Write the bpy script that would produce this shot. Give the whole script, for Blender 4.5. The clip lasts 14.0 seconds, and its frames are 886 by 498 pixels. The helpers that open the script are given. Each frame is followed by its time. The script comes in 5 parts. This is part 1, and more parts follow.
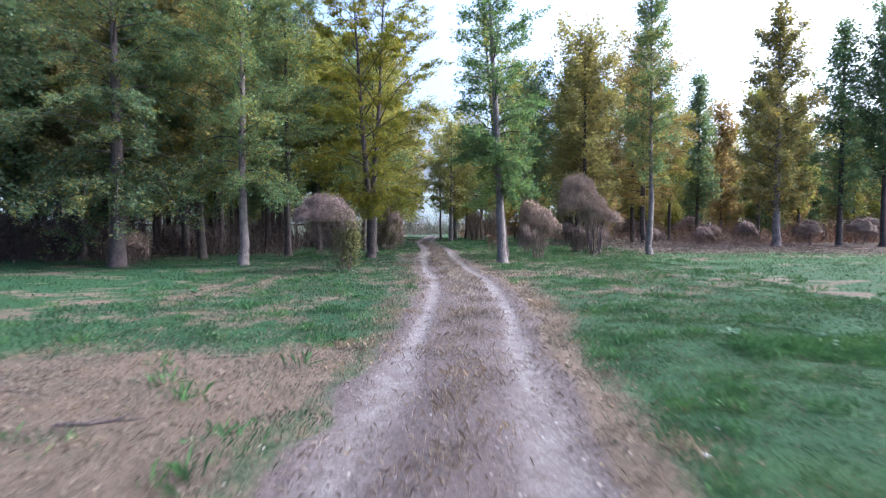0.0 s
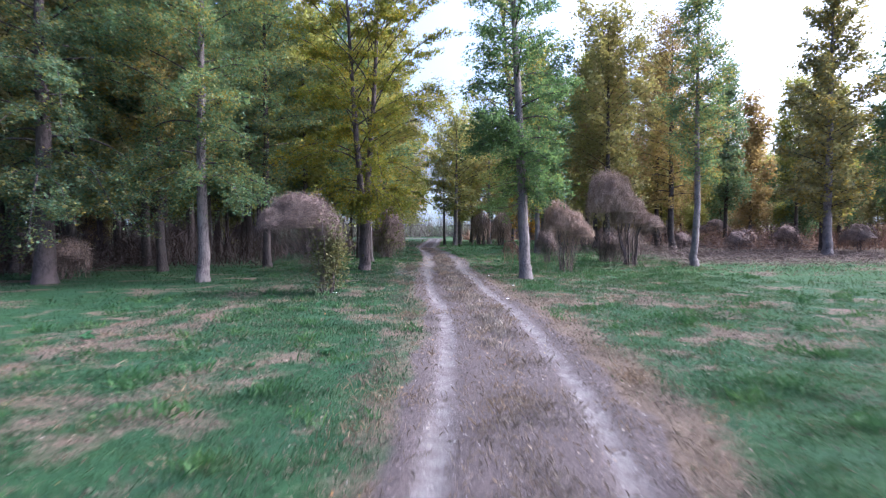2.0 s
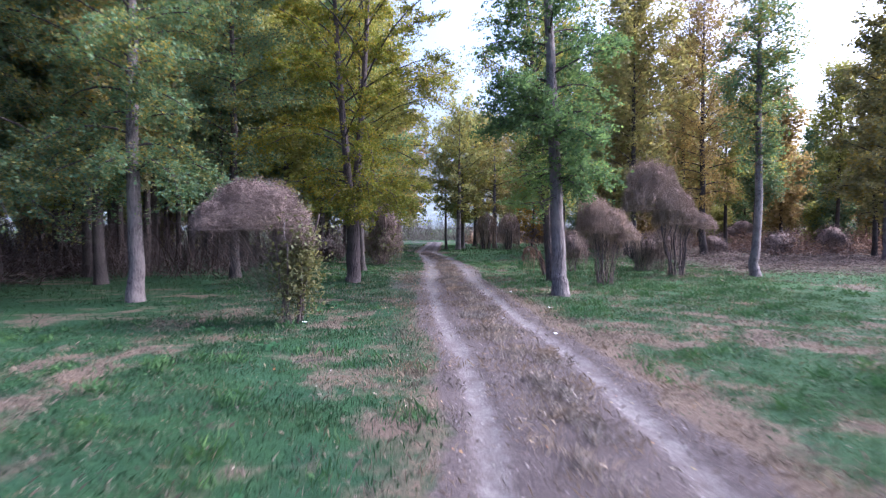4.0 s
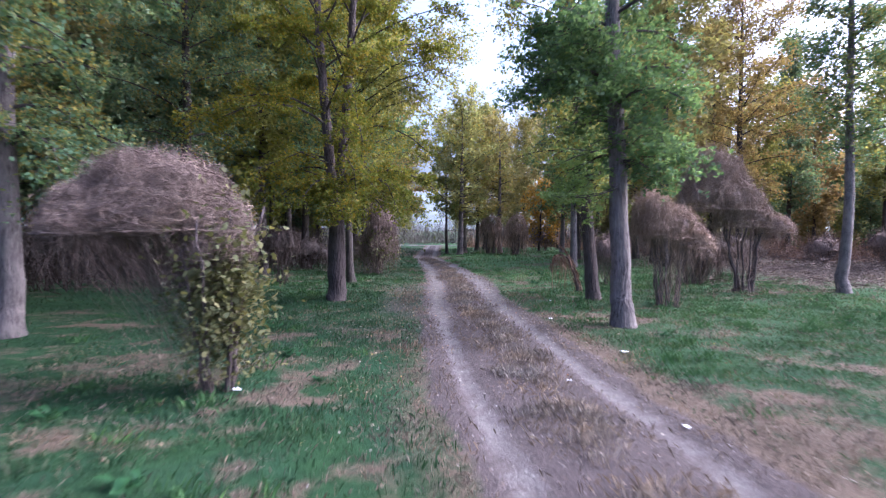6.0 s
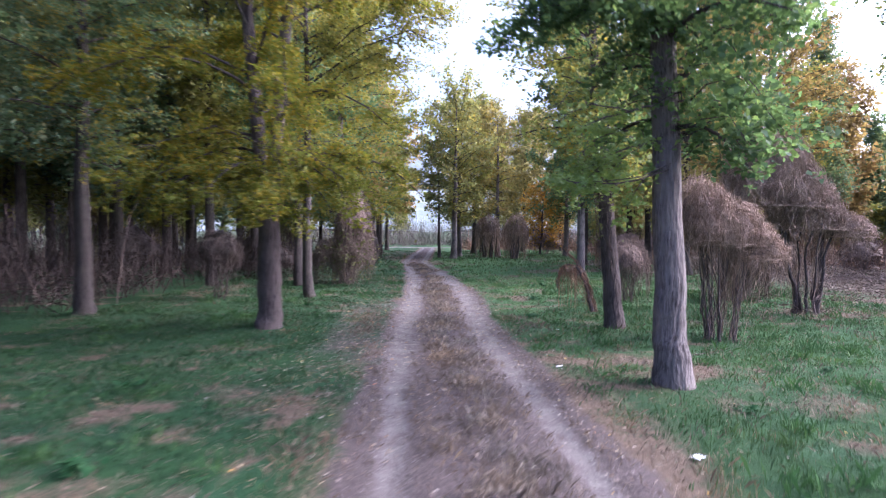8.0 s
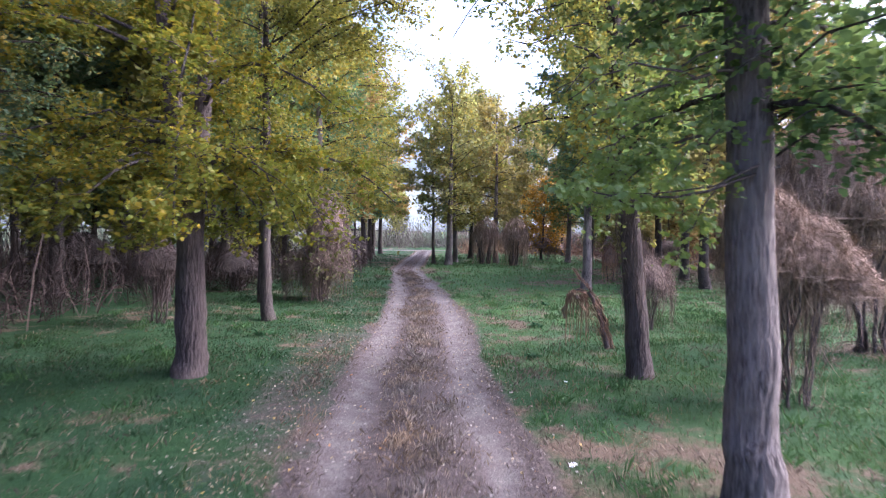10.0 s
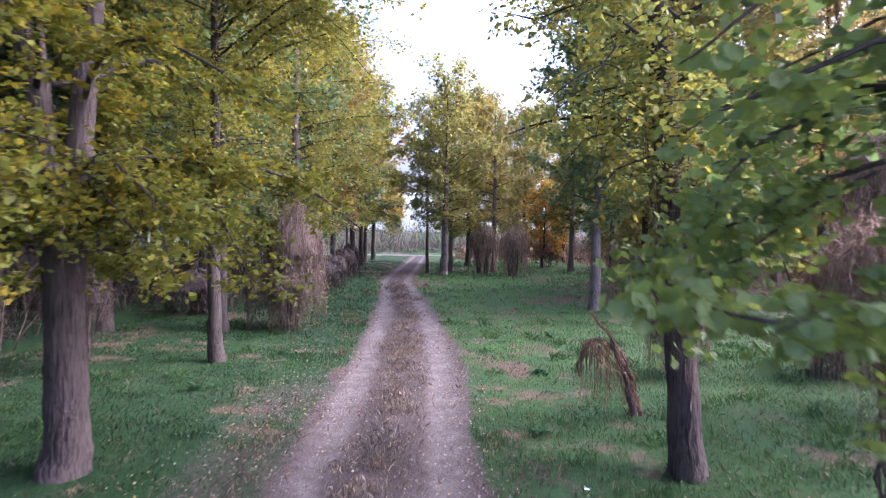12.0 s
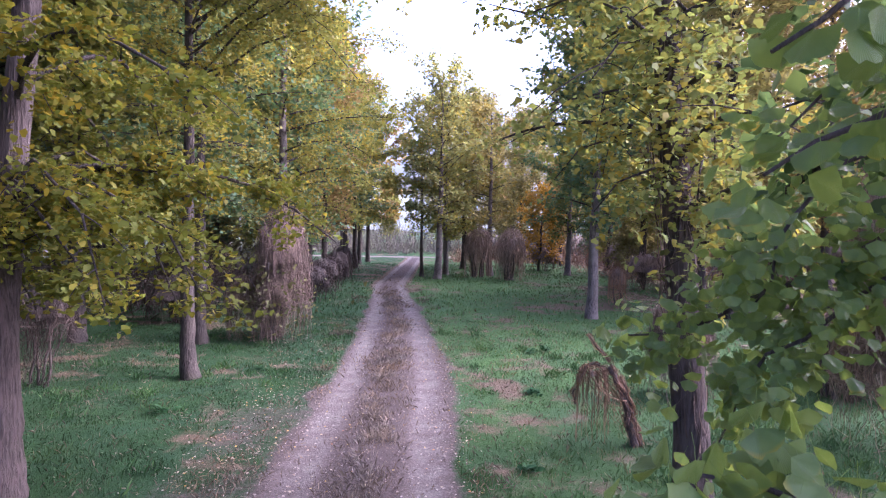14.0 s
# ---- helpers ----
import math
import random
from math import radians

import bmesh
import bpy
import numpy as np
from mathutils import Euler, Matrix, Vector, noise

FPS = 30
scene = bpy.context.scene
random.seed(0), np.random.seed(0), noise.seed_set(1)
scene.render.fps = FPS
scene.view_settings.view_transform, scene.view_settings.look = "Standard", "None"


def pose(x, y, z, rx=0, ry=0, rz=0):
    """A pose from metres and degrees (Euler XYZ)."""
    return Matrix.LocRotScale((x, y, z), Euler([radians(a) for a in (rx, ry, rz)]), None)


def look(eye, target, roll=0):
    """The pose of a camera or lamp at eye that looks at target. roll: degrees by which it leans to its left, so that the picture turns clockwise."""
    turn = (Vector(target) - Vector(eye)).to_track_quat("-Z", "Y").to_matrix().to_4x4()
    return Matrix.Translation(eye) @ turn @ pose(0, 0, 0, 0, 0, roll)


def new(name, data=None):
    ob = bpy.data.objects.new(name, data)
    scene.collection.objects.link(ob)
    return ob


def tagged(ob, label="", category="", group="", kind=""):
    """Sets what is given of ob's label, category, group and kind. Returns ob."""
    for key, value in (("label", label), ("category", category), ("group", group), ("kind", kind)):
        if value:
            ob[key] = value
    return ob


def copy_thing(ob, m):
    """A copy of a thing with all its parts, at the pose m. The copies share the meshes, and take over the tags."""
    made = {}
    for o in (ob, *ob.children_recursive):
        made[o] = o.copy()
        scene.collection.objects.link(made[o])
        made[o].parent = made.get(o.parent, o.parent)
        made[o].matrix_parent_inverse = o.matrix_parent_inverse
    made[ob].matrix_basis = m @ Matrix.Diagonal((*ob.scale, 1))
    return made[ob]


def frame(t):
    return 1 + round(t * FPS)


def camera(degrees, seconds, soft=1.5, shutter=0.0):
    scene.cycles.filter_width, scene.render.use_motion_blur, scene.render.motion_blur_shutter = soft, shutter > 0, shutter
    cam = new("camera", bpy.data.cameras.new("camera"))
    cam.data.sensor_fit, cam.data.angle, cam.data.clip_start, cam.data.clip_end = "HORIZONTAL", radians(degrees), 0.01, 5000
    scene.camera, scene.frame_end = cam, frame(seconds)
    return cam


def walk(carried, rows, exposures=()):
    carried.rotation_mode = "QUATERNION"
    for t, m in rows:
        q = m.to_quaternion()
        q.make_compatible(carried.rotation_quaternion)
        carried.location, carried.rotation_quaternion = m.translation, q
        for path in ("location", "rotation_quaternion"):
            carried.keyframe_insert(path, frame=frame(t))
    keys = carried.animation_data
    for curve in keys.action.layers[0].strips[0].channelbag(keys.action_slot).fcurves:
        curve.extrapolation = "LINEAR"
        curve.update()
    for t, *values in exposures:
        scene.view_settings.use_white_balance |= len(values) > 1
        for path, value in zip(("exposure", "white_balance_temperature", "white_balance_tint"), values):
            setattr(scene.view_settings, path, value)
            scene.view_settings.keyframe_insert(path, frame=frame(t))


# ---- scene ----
cam = camera(75.0, 14.0, soft=1.15, shutter=0.9)
PATH = [
    (0, (0.102, 0.207, 1.797), (0.092, 2.205, 1.711), -0.2),
    (0.5, (0.006, 1.485, 1.778), (-0.002, 3.484, 1.692), -0.2),
    (1, (-0.087, 2.779, 1.754), (-0.097, 4.778, 1.668), -0.2),
    (1.5, (-0.174, 4.089, 1.879), (-0.185, 6.087, 1.796), -0.2),
    (2, (-0.231, 5.396, 2.008), (-0.244, 7.395, 1.925), -0.1),
    (2.5, (-0.282, 6.684, 2.002), (-0.296, 8.682, 1.923), -0.1),
    (3, (-0.359, 7.952, 1.984), (-0.372, 9.951, 1.906), -0.1),
    (5.5, (-0.986, 14.074, 1.938), (-0.975, 16.073, 1.874), -0.1),
    (6, (-1.039, 15.273, 1.967), (-1.028, 17.272, 1.902), 0.1),
    (6.5, (-1.081, 16.377, 1.963), (-1.069, 18.376, 1.902), 0.1),
    (7, (-1.111, 17.423, 1.966), (-1.1, 19.422, 1.904), 0.1),
    (7.5, (-0.846, 18.477, 1.978), (-0.838, 20.476, 1.915), 0.1),
    (8, (-0.355, 19.504, 2.022), (-0.347, 21.503, 1.96), 0.2),
    (8.2, (-0.150, 19.918, 2.033), (-0.142, 21.917, 1.971), 0.2),
    (10.3, (0.118, 22.752, 2.427), (0.125, 24.751, 2.364), 0.6),
    (10.5, (0.157, 23.045, 2.481), (0.164, 25.044, 2.418), 0.6),
    (11, (0.239, 23.724, 2.621), (0.247, 25.723, 2.558), 0.7),
    (11.5, (0.306, 24.371, 2.75), (0.316, 26.37, 2.686), 0.7),
    (12, (0.385, 24.979, 2.863), (0.395, 26.978, 2.799), 0.7),
    (12.5, (0.454, 25.434, 2.947), (0.465, 27.433, 2.884), 0.8),
    (13, (0.528, 25.607, 2.992), (0.542, 27.606, 2.931), 0.8),
    (13.5, (0.577, 25.699, 3.032), (0.593, 27.698, 2.969), 0.9),
    (14, (0.571, 25.729, 3.061), (0.59, 27.728, 2.997), 1.0),
]
walk(cam, [(t, look(eye, target, roll)) for t, eye, target, roll in PATH], [(0.0, 2.3, 4970, 12.0), (3.0, 2.25, 4880, 21.0), (6.5, 2.24, 4880, 24.0), (8.0, 2.46, 4980, 25.0), (11.0, 2.58, 5180, 27.0), (14.0, 2.62, 5130, 38.0)])

# ---- world and light ----
SUN_EL, SUN_AZ = 38.0, 80.0          # degrees; azimuth from +y towards +x
world = bpy.data.worlds.new("dusk_sky")
scene.world = world
world.use_nodes = True
wn = world.node_tree
sky = wn.nodes.new("ShaderNodeTexSky")
sky.sky_type = 'NISHITA'
sky.sun_disc = False
sky.sun_elevation, sky.sun_rotation = radians(SUN_EL), radians(SUN_AZ)
sky.air_density, sky.dust_density, sky.ozone_density = 0.8, 10.0, 1.0
wn.links.new(sky.outputs[0], wn.nodes["Background"].inputs[0])
wn.nodes["Background"].inputs[1].default_value = 0.15
sun = new("sun", bpy.data.lights.new("sun", 'SUN'))
sun.data.energy, sun.data.angle, sun.data.color = 0.5, radians(90), (1.0, 0.96, 0.92)
sun.matrix_world = look((0, 0, 0), (-math.sin(radians(SUN_AZ)) * math.cos(radians(SUN_EL)), -math.cos(radians(SUN_AZ)) * math.cos(radians(SUN_EL)), -math.sin(radians(SUN_EL))))


# ---- materials ----
def material(name, rough=0.8, spec=0.3):
    m = bpy.data.materials.new(name)
    m.use_nodes = True
    b = m.node_tree.nodes["Principled BSDF"]
    b.inputs["Roughness"].default_value = rough
    b.inputs["Specular IOR Level"].default_value = spec
    return m, m.node_tree, b


def node(nt, kind, **values):
    n = nt.nodes.new(kind)
    for k, v in values.items():
        n.inputs[k.replace("_", " ")].default_value = v
    return n


def noise_node(nt, scale, detail=4.0, rough=0.55, coord="Object", stretch=None):
    tc = nt.nodes.new("ShaderNodeTexCoord")
    n = node(nt, "ShaderNodeTexNoise", Scale=scale, Detail=detail, Roughness=rough)
    src = tc.outputs[coord]
    if stretch:
        mp = nt.nodes.new("ShaderNodeMapping")
        mp.inputs["Scale"].default_value = stretch
        nt.links.new(src, mp.inputs[0])
        src = mp.outputs[0]
    nt.links.new(src, n.inputs["Vector"])
    return n.outputs["Fac"]


def ramp(nt, fac, stops):
    r = nt.nodes.new("ShaderNodeValToRGB")
    els = r.color_ramp.elements
    while len(els) < len(stops):
        els.new(0.5)
    for e, (p, c) in zip(els, stops):
        e.position, e.color = p, (*c, 1) if len(c) == 3 else c
    nt.links.new(fac, r.inputs[0])
    return r.outputs[0]


def mix(nt, fac, a, b, mode='MIX'):
    m = nt.nodes.new("ShaderNodeMix")
    m.data_type, m.blend_type = 'RGBA', mode
    for i, v in ((0, fac), (6, a), (7, b)):
        if isinstance(v, (int, float)):
            m.inputs[i].default_value = v
        elif isinstance(v, tuple):
            m.inputs[i].default_value = (*v, 1)
        else:
            nt.links.new(v, m.inputs[i])
    return m.outputs[2]


def bump(nt, b, height, strength, dist):
    n = node(nt, "ShaderNodeBump", Strength=strength, Distance=dist)
    nt.links.new(height, n.inputs["Height"])
    nt.links.new(n.outputs[0], b.inputs["Normal"])


def math_node(nt, op, a, b=0.0):
    n = nt.nodes.new("ShaderNodeMath")
    n.operation = op
    for i, v in enumerate((a, b)):
        if isinstance(v, (int, float)):
            n.inputs[i].default_value = v
        else:
            nt.links.new(v, n.inputs[i])
    return n.outputs[0]


def attribute(nt, name):
    n = nt.nodes.new("ShaderNodeAttribute")
    n.attribute_name = name
    return n.outputs["Fac"]


def bark_material(name, low, high, moss=0.0):
    m, nt, b = material(name, 0.9, 0.15)
    n1 = noise_node(nt, 1.0, 7, 0.62, stretch=(40, 40, 5.0))
    n2 = noise_node(nt, 2.2, 3, 0.6)
    col = ramp(nt, n1, [(0.40, low), (0.60, high)])
    col = mix(nt, ramp(nt, n2, [(0.4, (0, 0, 0)), (0.7, (1, 1, 1))]), col, (high[0] * 1.15, high[1] * 1.13, high[2] * 1.1))
    if moss:
        col = mix(nt, ramp(nt, noise_node(nt, 3.1, 4), [(0.55, (0, 0, 0)), (0.75, (moss, moss, moss))]), col, (0.10, 0.11, 0.05))
    nt.links.new(col, b.inputs["Base Color"])
    bump(nt, b, n1, 1.0, 0.045)
    return m


def leaf_material(name, turn, spread=0.55, glow=0.38, gloss=0.58):
    """Two-sided leaf: the object's own colour, single leaves turning towards the colour given."""
    m, nt, b = material(name, gloss, 0.16)
    info = nt.nodes.new("ShaderNodeObjectInfo")
    geo = nt.nodes.new("ShaderNodeNewGeometry")
    rnd = geo.outputs["Random Per Island"]
    patch = noise_node(nt, 0.55, 2, 0.5)
    turned = math_node(nt, 'ADD', math_node(nt, 'MULTIPLY', rnd, 0.55), math_node(nt, 'MULTIPLY', patch, 0.75))
    col = mix(nt, ramp(nt, turned, [(0.62, (0, 0, 0)), (0.98, (spread, spread, spread))]), info.outputs["Color"], turn)
    fine = math_node(nt, 'FRACT', math_node(nt, 'MULTIPLY', rnd, 37.7))
    col = mix(nt, 1.0, col, ramp(nt, fine, [(0.0, (0.7, 0.72, 0.7)), (0.5, (1, 1, 1)), (1.0, (1.22, 1.2, 1.15))]), 'MULTIPLY')
    nt.links.new(col, b.inputs["Base Color"])
    tr = nt.nodes.new("ShaderNodeBsdfTranslucent")
    nt.links.new(mix(nt, 1.0, col, (1.25, 1.2, 0.7), 'MULTIPLY'), tr.inputs[0])
    ms = nt.nodes.new("ShaderNodeMixShader")
    ms.inputs[0].default_value = glow
    nt.links.new(b.outputs[0], ms.inputs[1])
    nt.links.new(tr.outputs[0], ms.inputs[2])
    nt.links.new(ms.outputs[0], nt.nodes["Material Output"].inputs[0])
    return m


def strand_material(name, dark, pale, rough=0.85):
    m, nt, b = material(name, rough, 0.2)
    geo = nt.nodes.new("ShaderNodeNewGeometry")
    col = ramp(nt, geo.outputs["Random Per Island"], [(0.0, dark), (0.75, pale), (1.0, tuple(v * 1.25 for v in pale))])
    col = mix(nt, ramp(nt, noise_node(nt, 1.4, 3), [(0.35, (0, 0, 0)), (0.7, (0.6, 0.6, 0.6))]), col, tuple(v * 0.7 for v in dark))
    nt.links.new(col, b.inputs["Base Color"])
    return m


def blade_material(name, stops, lush=False):
    m, nt, b = material(name, 0.62, 0.2)
    geo = nt.nodes.new("ShaderNodeNewGeometry")
    col = ramp(nt, geo.outputs["Random Per Island"], stops)
    col = mix(nt, 1.0, col, ramp(nt, noise_node(nt, 1.1, 4, 0.6), [(0.34, (0.72, 0.8, 0.86)), (0.5, (0.97, 0.99, 0.98)), (0.66, (1.25, 1.15, 0.95))]), 'MULTIPLY')
    if lush:
        # blade colour carries shade by the wood and light on the far meadow
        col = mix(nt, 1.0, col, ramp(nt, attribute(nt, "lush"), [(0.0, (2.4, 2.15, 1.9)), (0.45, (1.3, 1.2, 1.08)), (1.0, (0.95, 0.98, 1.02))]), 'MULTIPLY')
    nt.links.new(col, b.inputs["Base Color"])
    tr = nt.nodes.new("ShaderNodeBsdfTranslucent")
    nt.links.new(col, tr.inputs[0])
    ms = nt.nodes.new("ShaderNodeMixShader")
    ms.inputs[0].default_value = 0.3
    nt.links.new(b.outputs[0], ms.inputs[1])
    nt.links.new(tr.outputs[0], ms.inputs[2])
    nt.links.new(ms.outputs[0], nt.nodes["Material Output"].inputs[0])
    return m


def ground_material():
    m, nt, b = material("earth_and_turf", 0.95, 0.1)
    fine = noise_node(nt, 30, 7, 0.78)
    mid = noise_node(nt, 6.5, 4, 0.6)
    wide = noise_node(nt, 0.9, 4, 0.55)
    turf = ramp(nt, mid, [(0.3, (0.021, 0.046, 0.016)), (0.55, (0.029, 0.062, 0.021)), (0.75, (0.038, 0.078, 0.027))])
    turf = mix(nt, ramp(nt, wide, [(0.42, (0, 0, 0)), (0.66, (0.75, 0.75, 0.75))]), turf, (0.028, 0.06, 0.028))
    # the same painted shade and light for the turf under the blades
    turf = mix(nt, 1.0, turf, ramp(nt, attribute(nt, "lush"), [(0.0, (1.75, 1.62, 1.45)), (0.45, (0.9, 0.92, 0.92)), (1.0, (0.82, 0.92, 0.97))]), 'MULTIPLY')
    straw = ramp(nt, fine, [(0.3, (0.044, 0.032, 0.023)), (0.5, (0.1, 0.074, 0.053)), (0.72, (0.19, 0.145, 0.102))])
    dirt = ramp(nt, fine, [(0.3, (0.039, 0.031, 0.029)), (0.52, (0.082, 0.065, 0.060)), (0.75, (0.170, 0.135, 0.126))])
    pale = ramp(nt, fine, [(0.3, (0.1, 0.086, 0.08)), (0.5, (0.158, 0.138, 0.128)), (0.72, (0.24, 0.214, 0.198))])
    pale = mix(nt, ramp(nt, noise_node(nt, 2.6, 5, 0.65), [(0.38, (0, 0, 0)), (0.66, (0.8, 0.8, 0.8))]), pale, dirt)
    jitter = math_node(nt, 'SUBTRACT', math_node(nt, 'ADD', math_node(nt, 'MULTIPLY', mid, 0.6), math_node(nt, 'MULTIPLY', fine, 0.4)), 0.5)

    def edge(name, lo, hi, push):
        v = math_node(nt, 'ADD', attribute(nt, name), math_node(nt, 'MULTIPLY', jitter, push))
        return ramp(nt, v, [(lo, (0, 0, 0)), (hi, (1, 1, 1))])
    col = mix(nt, edge("dry", 0.35, 0.7, 1.2), turf, straw)
    col = mix(nt, edge("road", 0.35, 0.65, 1.0), col, dirt)
    col = mix(nt, edge("track", 0.25, 0.75, 1.1), col, pale)
    nt.links.new(col, b.inputs["Base Color"])
    bump(nt, b, math_node(nt, 'ADD', fine, mid), 0.9, 0.04)
    return m


M_BARK = bark_material("ginkgo_bark", (0.052, 0.042, 0.04), (0.185, 0.157, 0.148), 0.1)
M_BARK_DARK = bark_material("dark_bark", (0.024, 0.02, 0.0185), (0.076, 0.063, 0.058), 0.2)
M_BARK_BROWN = bark_material("brown_bark", (0.036, 0.028, 0.026), (0.104, 0.083, 0.079), 0.1)
M_LEAF = leaf_material("ginkgo_leaf", (0.35, 0.235, 0.018), 0.62, 0.5)
M_LEAF_GREEN = leaf_material("green_ginkgo_leaf", (0.155, 0.2, 0.052), 0.5, 0.56)
M_LEAF_FAR = leaf_material("far_leaf", (0.29, 0.215, 0.085), 0.4, 0.5)
M_IVY = leaf_material("climber_leaf", (0.26, 0.22, 0.09), 0.5, 0.38, 0.6)
M_VINE = strand_material("dead_vine", (0.066, 0.046, 0.037), (0.27, 0.2, 0.16))
# darkened copy of dead_vine: the wood's inner shade put into the colour
M_VINE_SHADED = strand_material("old_vine", (0.03, 0.021, 0.018), (0.10, 0.074, 0.063))
M_VINE_TAN = strand_material("tan_vine", (0.15, 0.1, 0.068), (0.45, 0.325, 0.24))
M_TAN = blade_material("tan_tuft", [(0.0, (0.102, 0.080, 0.065)), (0.5, (0.204, 0.164, 0.133)), (1.0, (0.340, 0.285, 0.234))])
M_VINE_RED = strand_material("rust_vine", (0.13, 0.07, 0.045), (0.36, 0.22, 0.14))
M_CORE = bark_material("vine_tangle", (0.08, 0.057, 0.047), (0.25, 0.185, 0.155))
M_GRASS = blade_material("grass_blade", [(0.0, (0.024, 0.05, 0.019)), (0.45, (0.03, 0.062, 0.023)), (0.85, (0.038, 0.077, 0.029)), (0.92, (0.064, 0.073, 0.04)), (1.0, (0.1, 0.092, 0.062))], True)
M_TUFT = blade_material("tuft_blade", [(0.0, (0.03, 0.07, 0.022)), (0.6, (0.046, 0.1, 0.031)), (1.0, (0.072, 0.13, 0.042))])
M_STRAW = blade_material("straw_blade", [(0.0, (0.084, 0.064, 0.048)), (0.5, (0.125, 0.096, 0.07)), (1.0, (0.215, 0.17, 0.124))])
M_WEED = blade_material("weed_leaf", [(0.0, (0.014, 0.045, 0.014)), (1.0, (0.032, 0.09, 0.03))])
M_FALLEN = blade_material("fallen_leaf", [(0.0, (0.10, 0.07, 0.05)), (0.4, (0.17, 0.13, 0.105)), (0.7, (0.27, 0.22, 0.185)), (0.88, (0.37, 0.33, 0.29)), (0.95, (0.36, 0.26, 0.07)), (1.0, (0.34, 0.14, 0.07))])
M_GROUND = ground_material()
mt, nt_, bs_ = material("pebble", 0.9, 0.2)
nt_.links.new(ramp(nt_, nt_.nodes.new("ShaderNodeNewGeometry").outputs["Random Per Island"], [(0, (0.11, 0.096, 0.09)), (1, (0.27, 0.245, 0.225))]), bs_.inputs["Base Color"])
M_STONE = mt
mt, nt_, bs_ = material("white_plastic_litter", 0.5, 0.4)
nt_.links.new(ramp(nt_, noise_node(nt_, 30, 3), [(0.3, (0.6, 0.62, 0.64)), (0.7, (0.86, 0.87, 0.88))]), bs_.inputs["Base Color"])
M_LITTER = mt
mt, nt_, bs_ = material("wooded_hill", 0.95, 0.1)
nt_.links.new(ramp(nt_, noise_node(nt_, 0.05, 6, 0.7), [(0.3, (0.12, 0.14, 0.13)), (0.7, (0.24, 0.26, 0.24))]), bs_.inputs["Base Color"])
M_HILL = mt


# ---- mesh building ----
def mesh_of(name, verts, tris, smooth=False):
    verts, tris = np.asarray(verts, np.float32).reshape(-1, 3), np.asarray(tris, np.int32).reshape(-1, 3)
    me = bpy.data.meshes.new(name)
    me.vertices.add(len(verts))
    me.vertices.foreach_set("co", verts.ravel())
    me.loops.add(tris.size)
    me.loops.foreach_set("vertex_index", tris.ravel())
    me.polygons.add(len(tris))
    me.polygons.foreach_set("loop_start", np.arange(0, tris.size, 3, dtype=np.int32))
    if smooth:
        me.polygons.foreach_set("use_smooth", np.ones(len(tris), bool))
    me.update(calc_edges=True)
    me.validate()
    return me


def part(name, mesh, mat, parent=None, label="", color=None):
    mesh.materials.append(mat)
    ob = new(name, mesh)
    ob.parent = parent
    if color:
        ob.color = (*color, 1)
    return tagged(ob, label)


def thing(name, at, label, category, group=""):
    ob = new(name)
    ob.empty_display_size = 0.2
    ob.location = at
    return tagged(ob, label, category, group)


def joined(pieces):
    vs, ts, n = [], [], 0
    for v, t in pieces:
        vs.append(v)
        ts.append(t + n)
        n += len(v)
    return np.concatenate(vs), np.concatenate(ts)


def tube(pts, radii, sides=8, rough=0.0, rng=None):
    """A tapered tube along a line of points."""
    pts, radii = np.asarray(pts, float), np.asarray(radii, float)
    d = np.gradient(pts, axis=0)
    d /= np.linalg.norm(d, axis=1)[:, None] + 1e-9
    ref = np.where(np.abs(d[:, 2:3]) > 0.9, [[1.0, 0, 0]], [[0, 0, 1.0]])
    u = np.cross(d, ref)
    u /= np.linalg.norm(u, axis=1)[:, None] + 1e-9
    w = np.cross(d, u)
    a = np.linspace(0, 2 * np.pi, sides, endpoint=False)
    ring = u[:, None] * np.cos(a)[None, :, None] + w[:, None] * np.sin(a)[None, :, None]
    rr = radii[:, None] * np.ones(sides)
    if rough and rng is not None:
        furrow = np.interp(np.arange(sides), np.arange(sides), rng.uniform(-1, 1, sides))
        drift = np.cumsum(rng.normal(0, 0.35, (len(pts), sides)), 0)
        rr = rr * (1 + rough * np.sin(furrow * 3 + drift))
    v = pts[:, None] + ring * rr[..., None]
    k, n = len(pts), sides
    i = np.arange(k - 1)[:, None] * n
    j, j2 = np.arange(n)[None], (np.arange(n)[None] + 1) % n
    q = np.stack([i + j, i + j2, i + n + j2, i + n + j], -1).reshape(-1, 4)
    t = np.concatenate([q[:, [0, 1, 2]], q[:, [0, 2, 3]]])
    cap = np.stack([np.full(n - 2, (k - 1) * n), (k - 1) * n + np.arange(1, n - 1), (k - 1) * n + np.arange(2, n)], -1)
    return v.reshape(-1, 3), np.concatenate([t, cap])


def smoothstep(a, b, v):
    t = np.clip((v - a) / (b - a), 0, 1)
    return t * t * (3 - 2 * t)


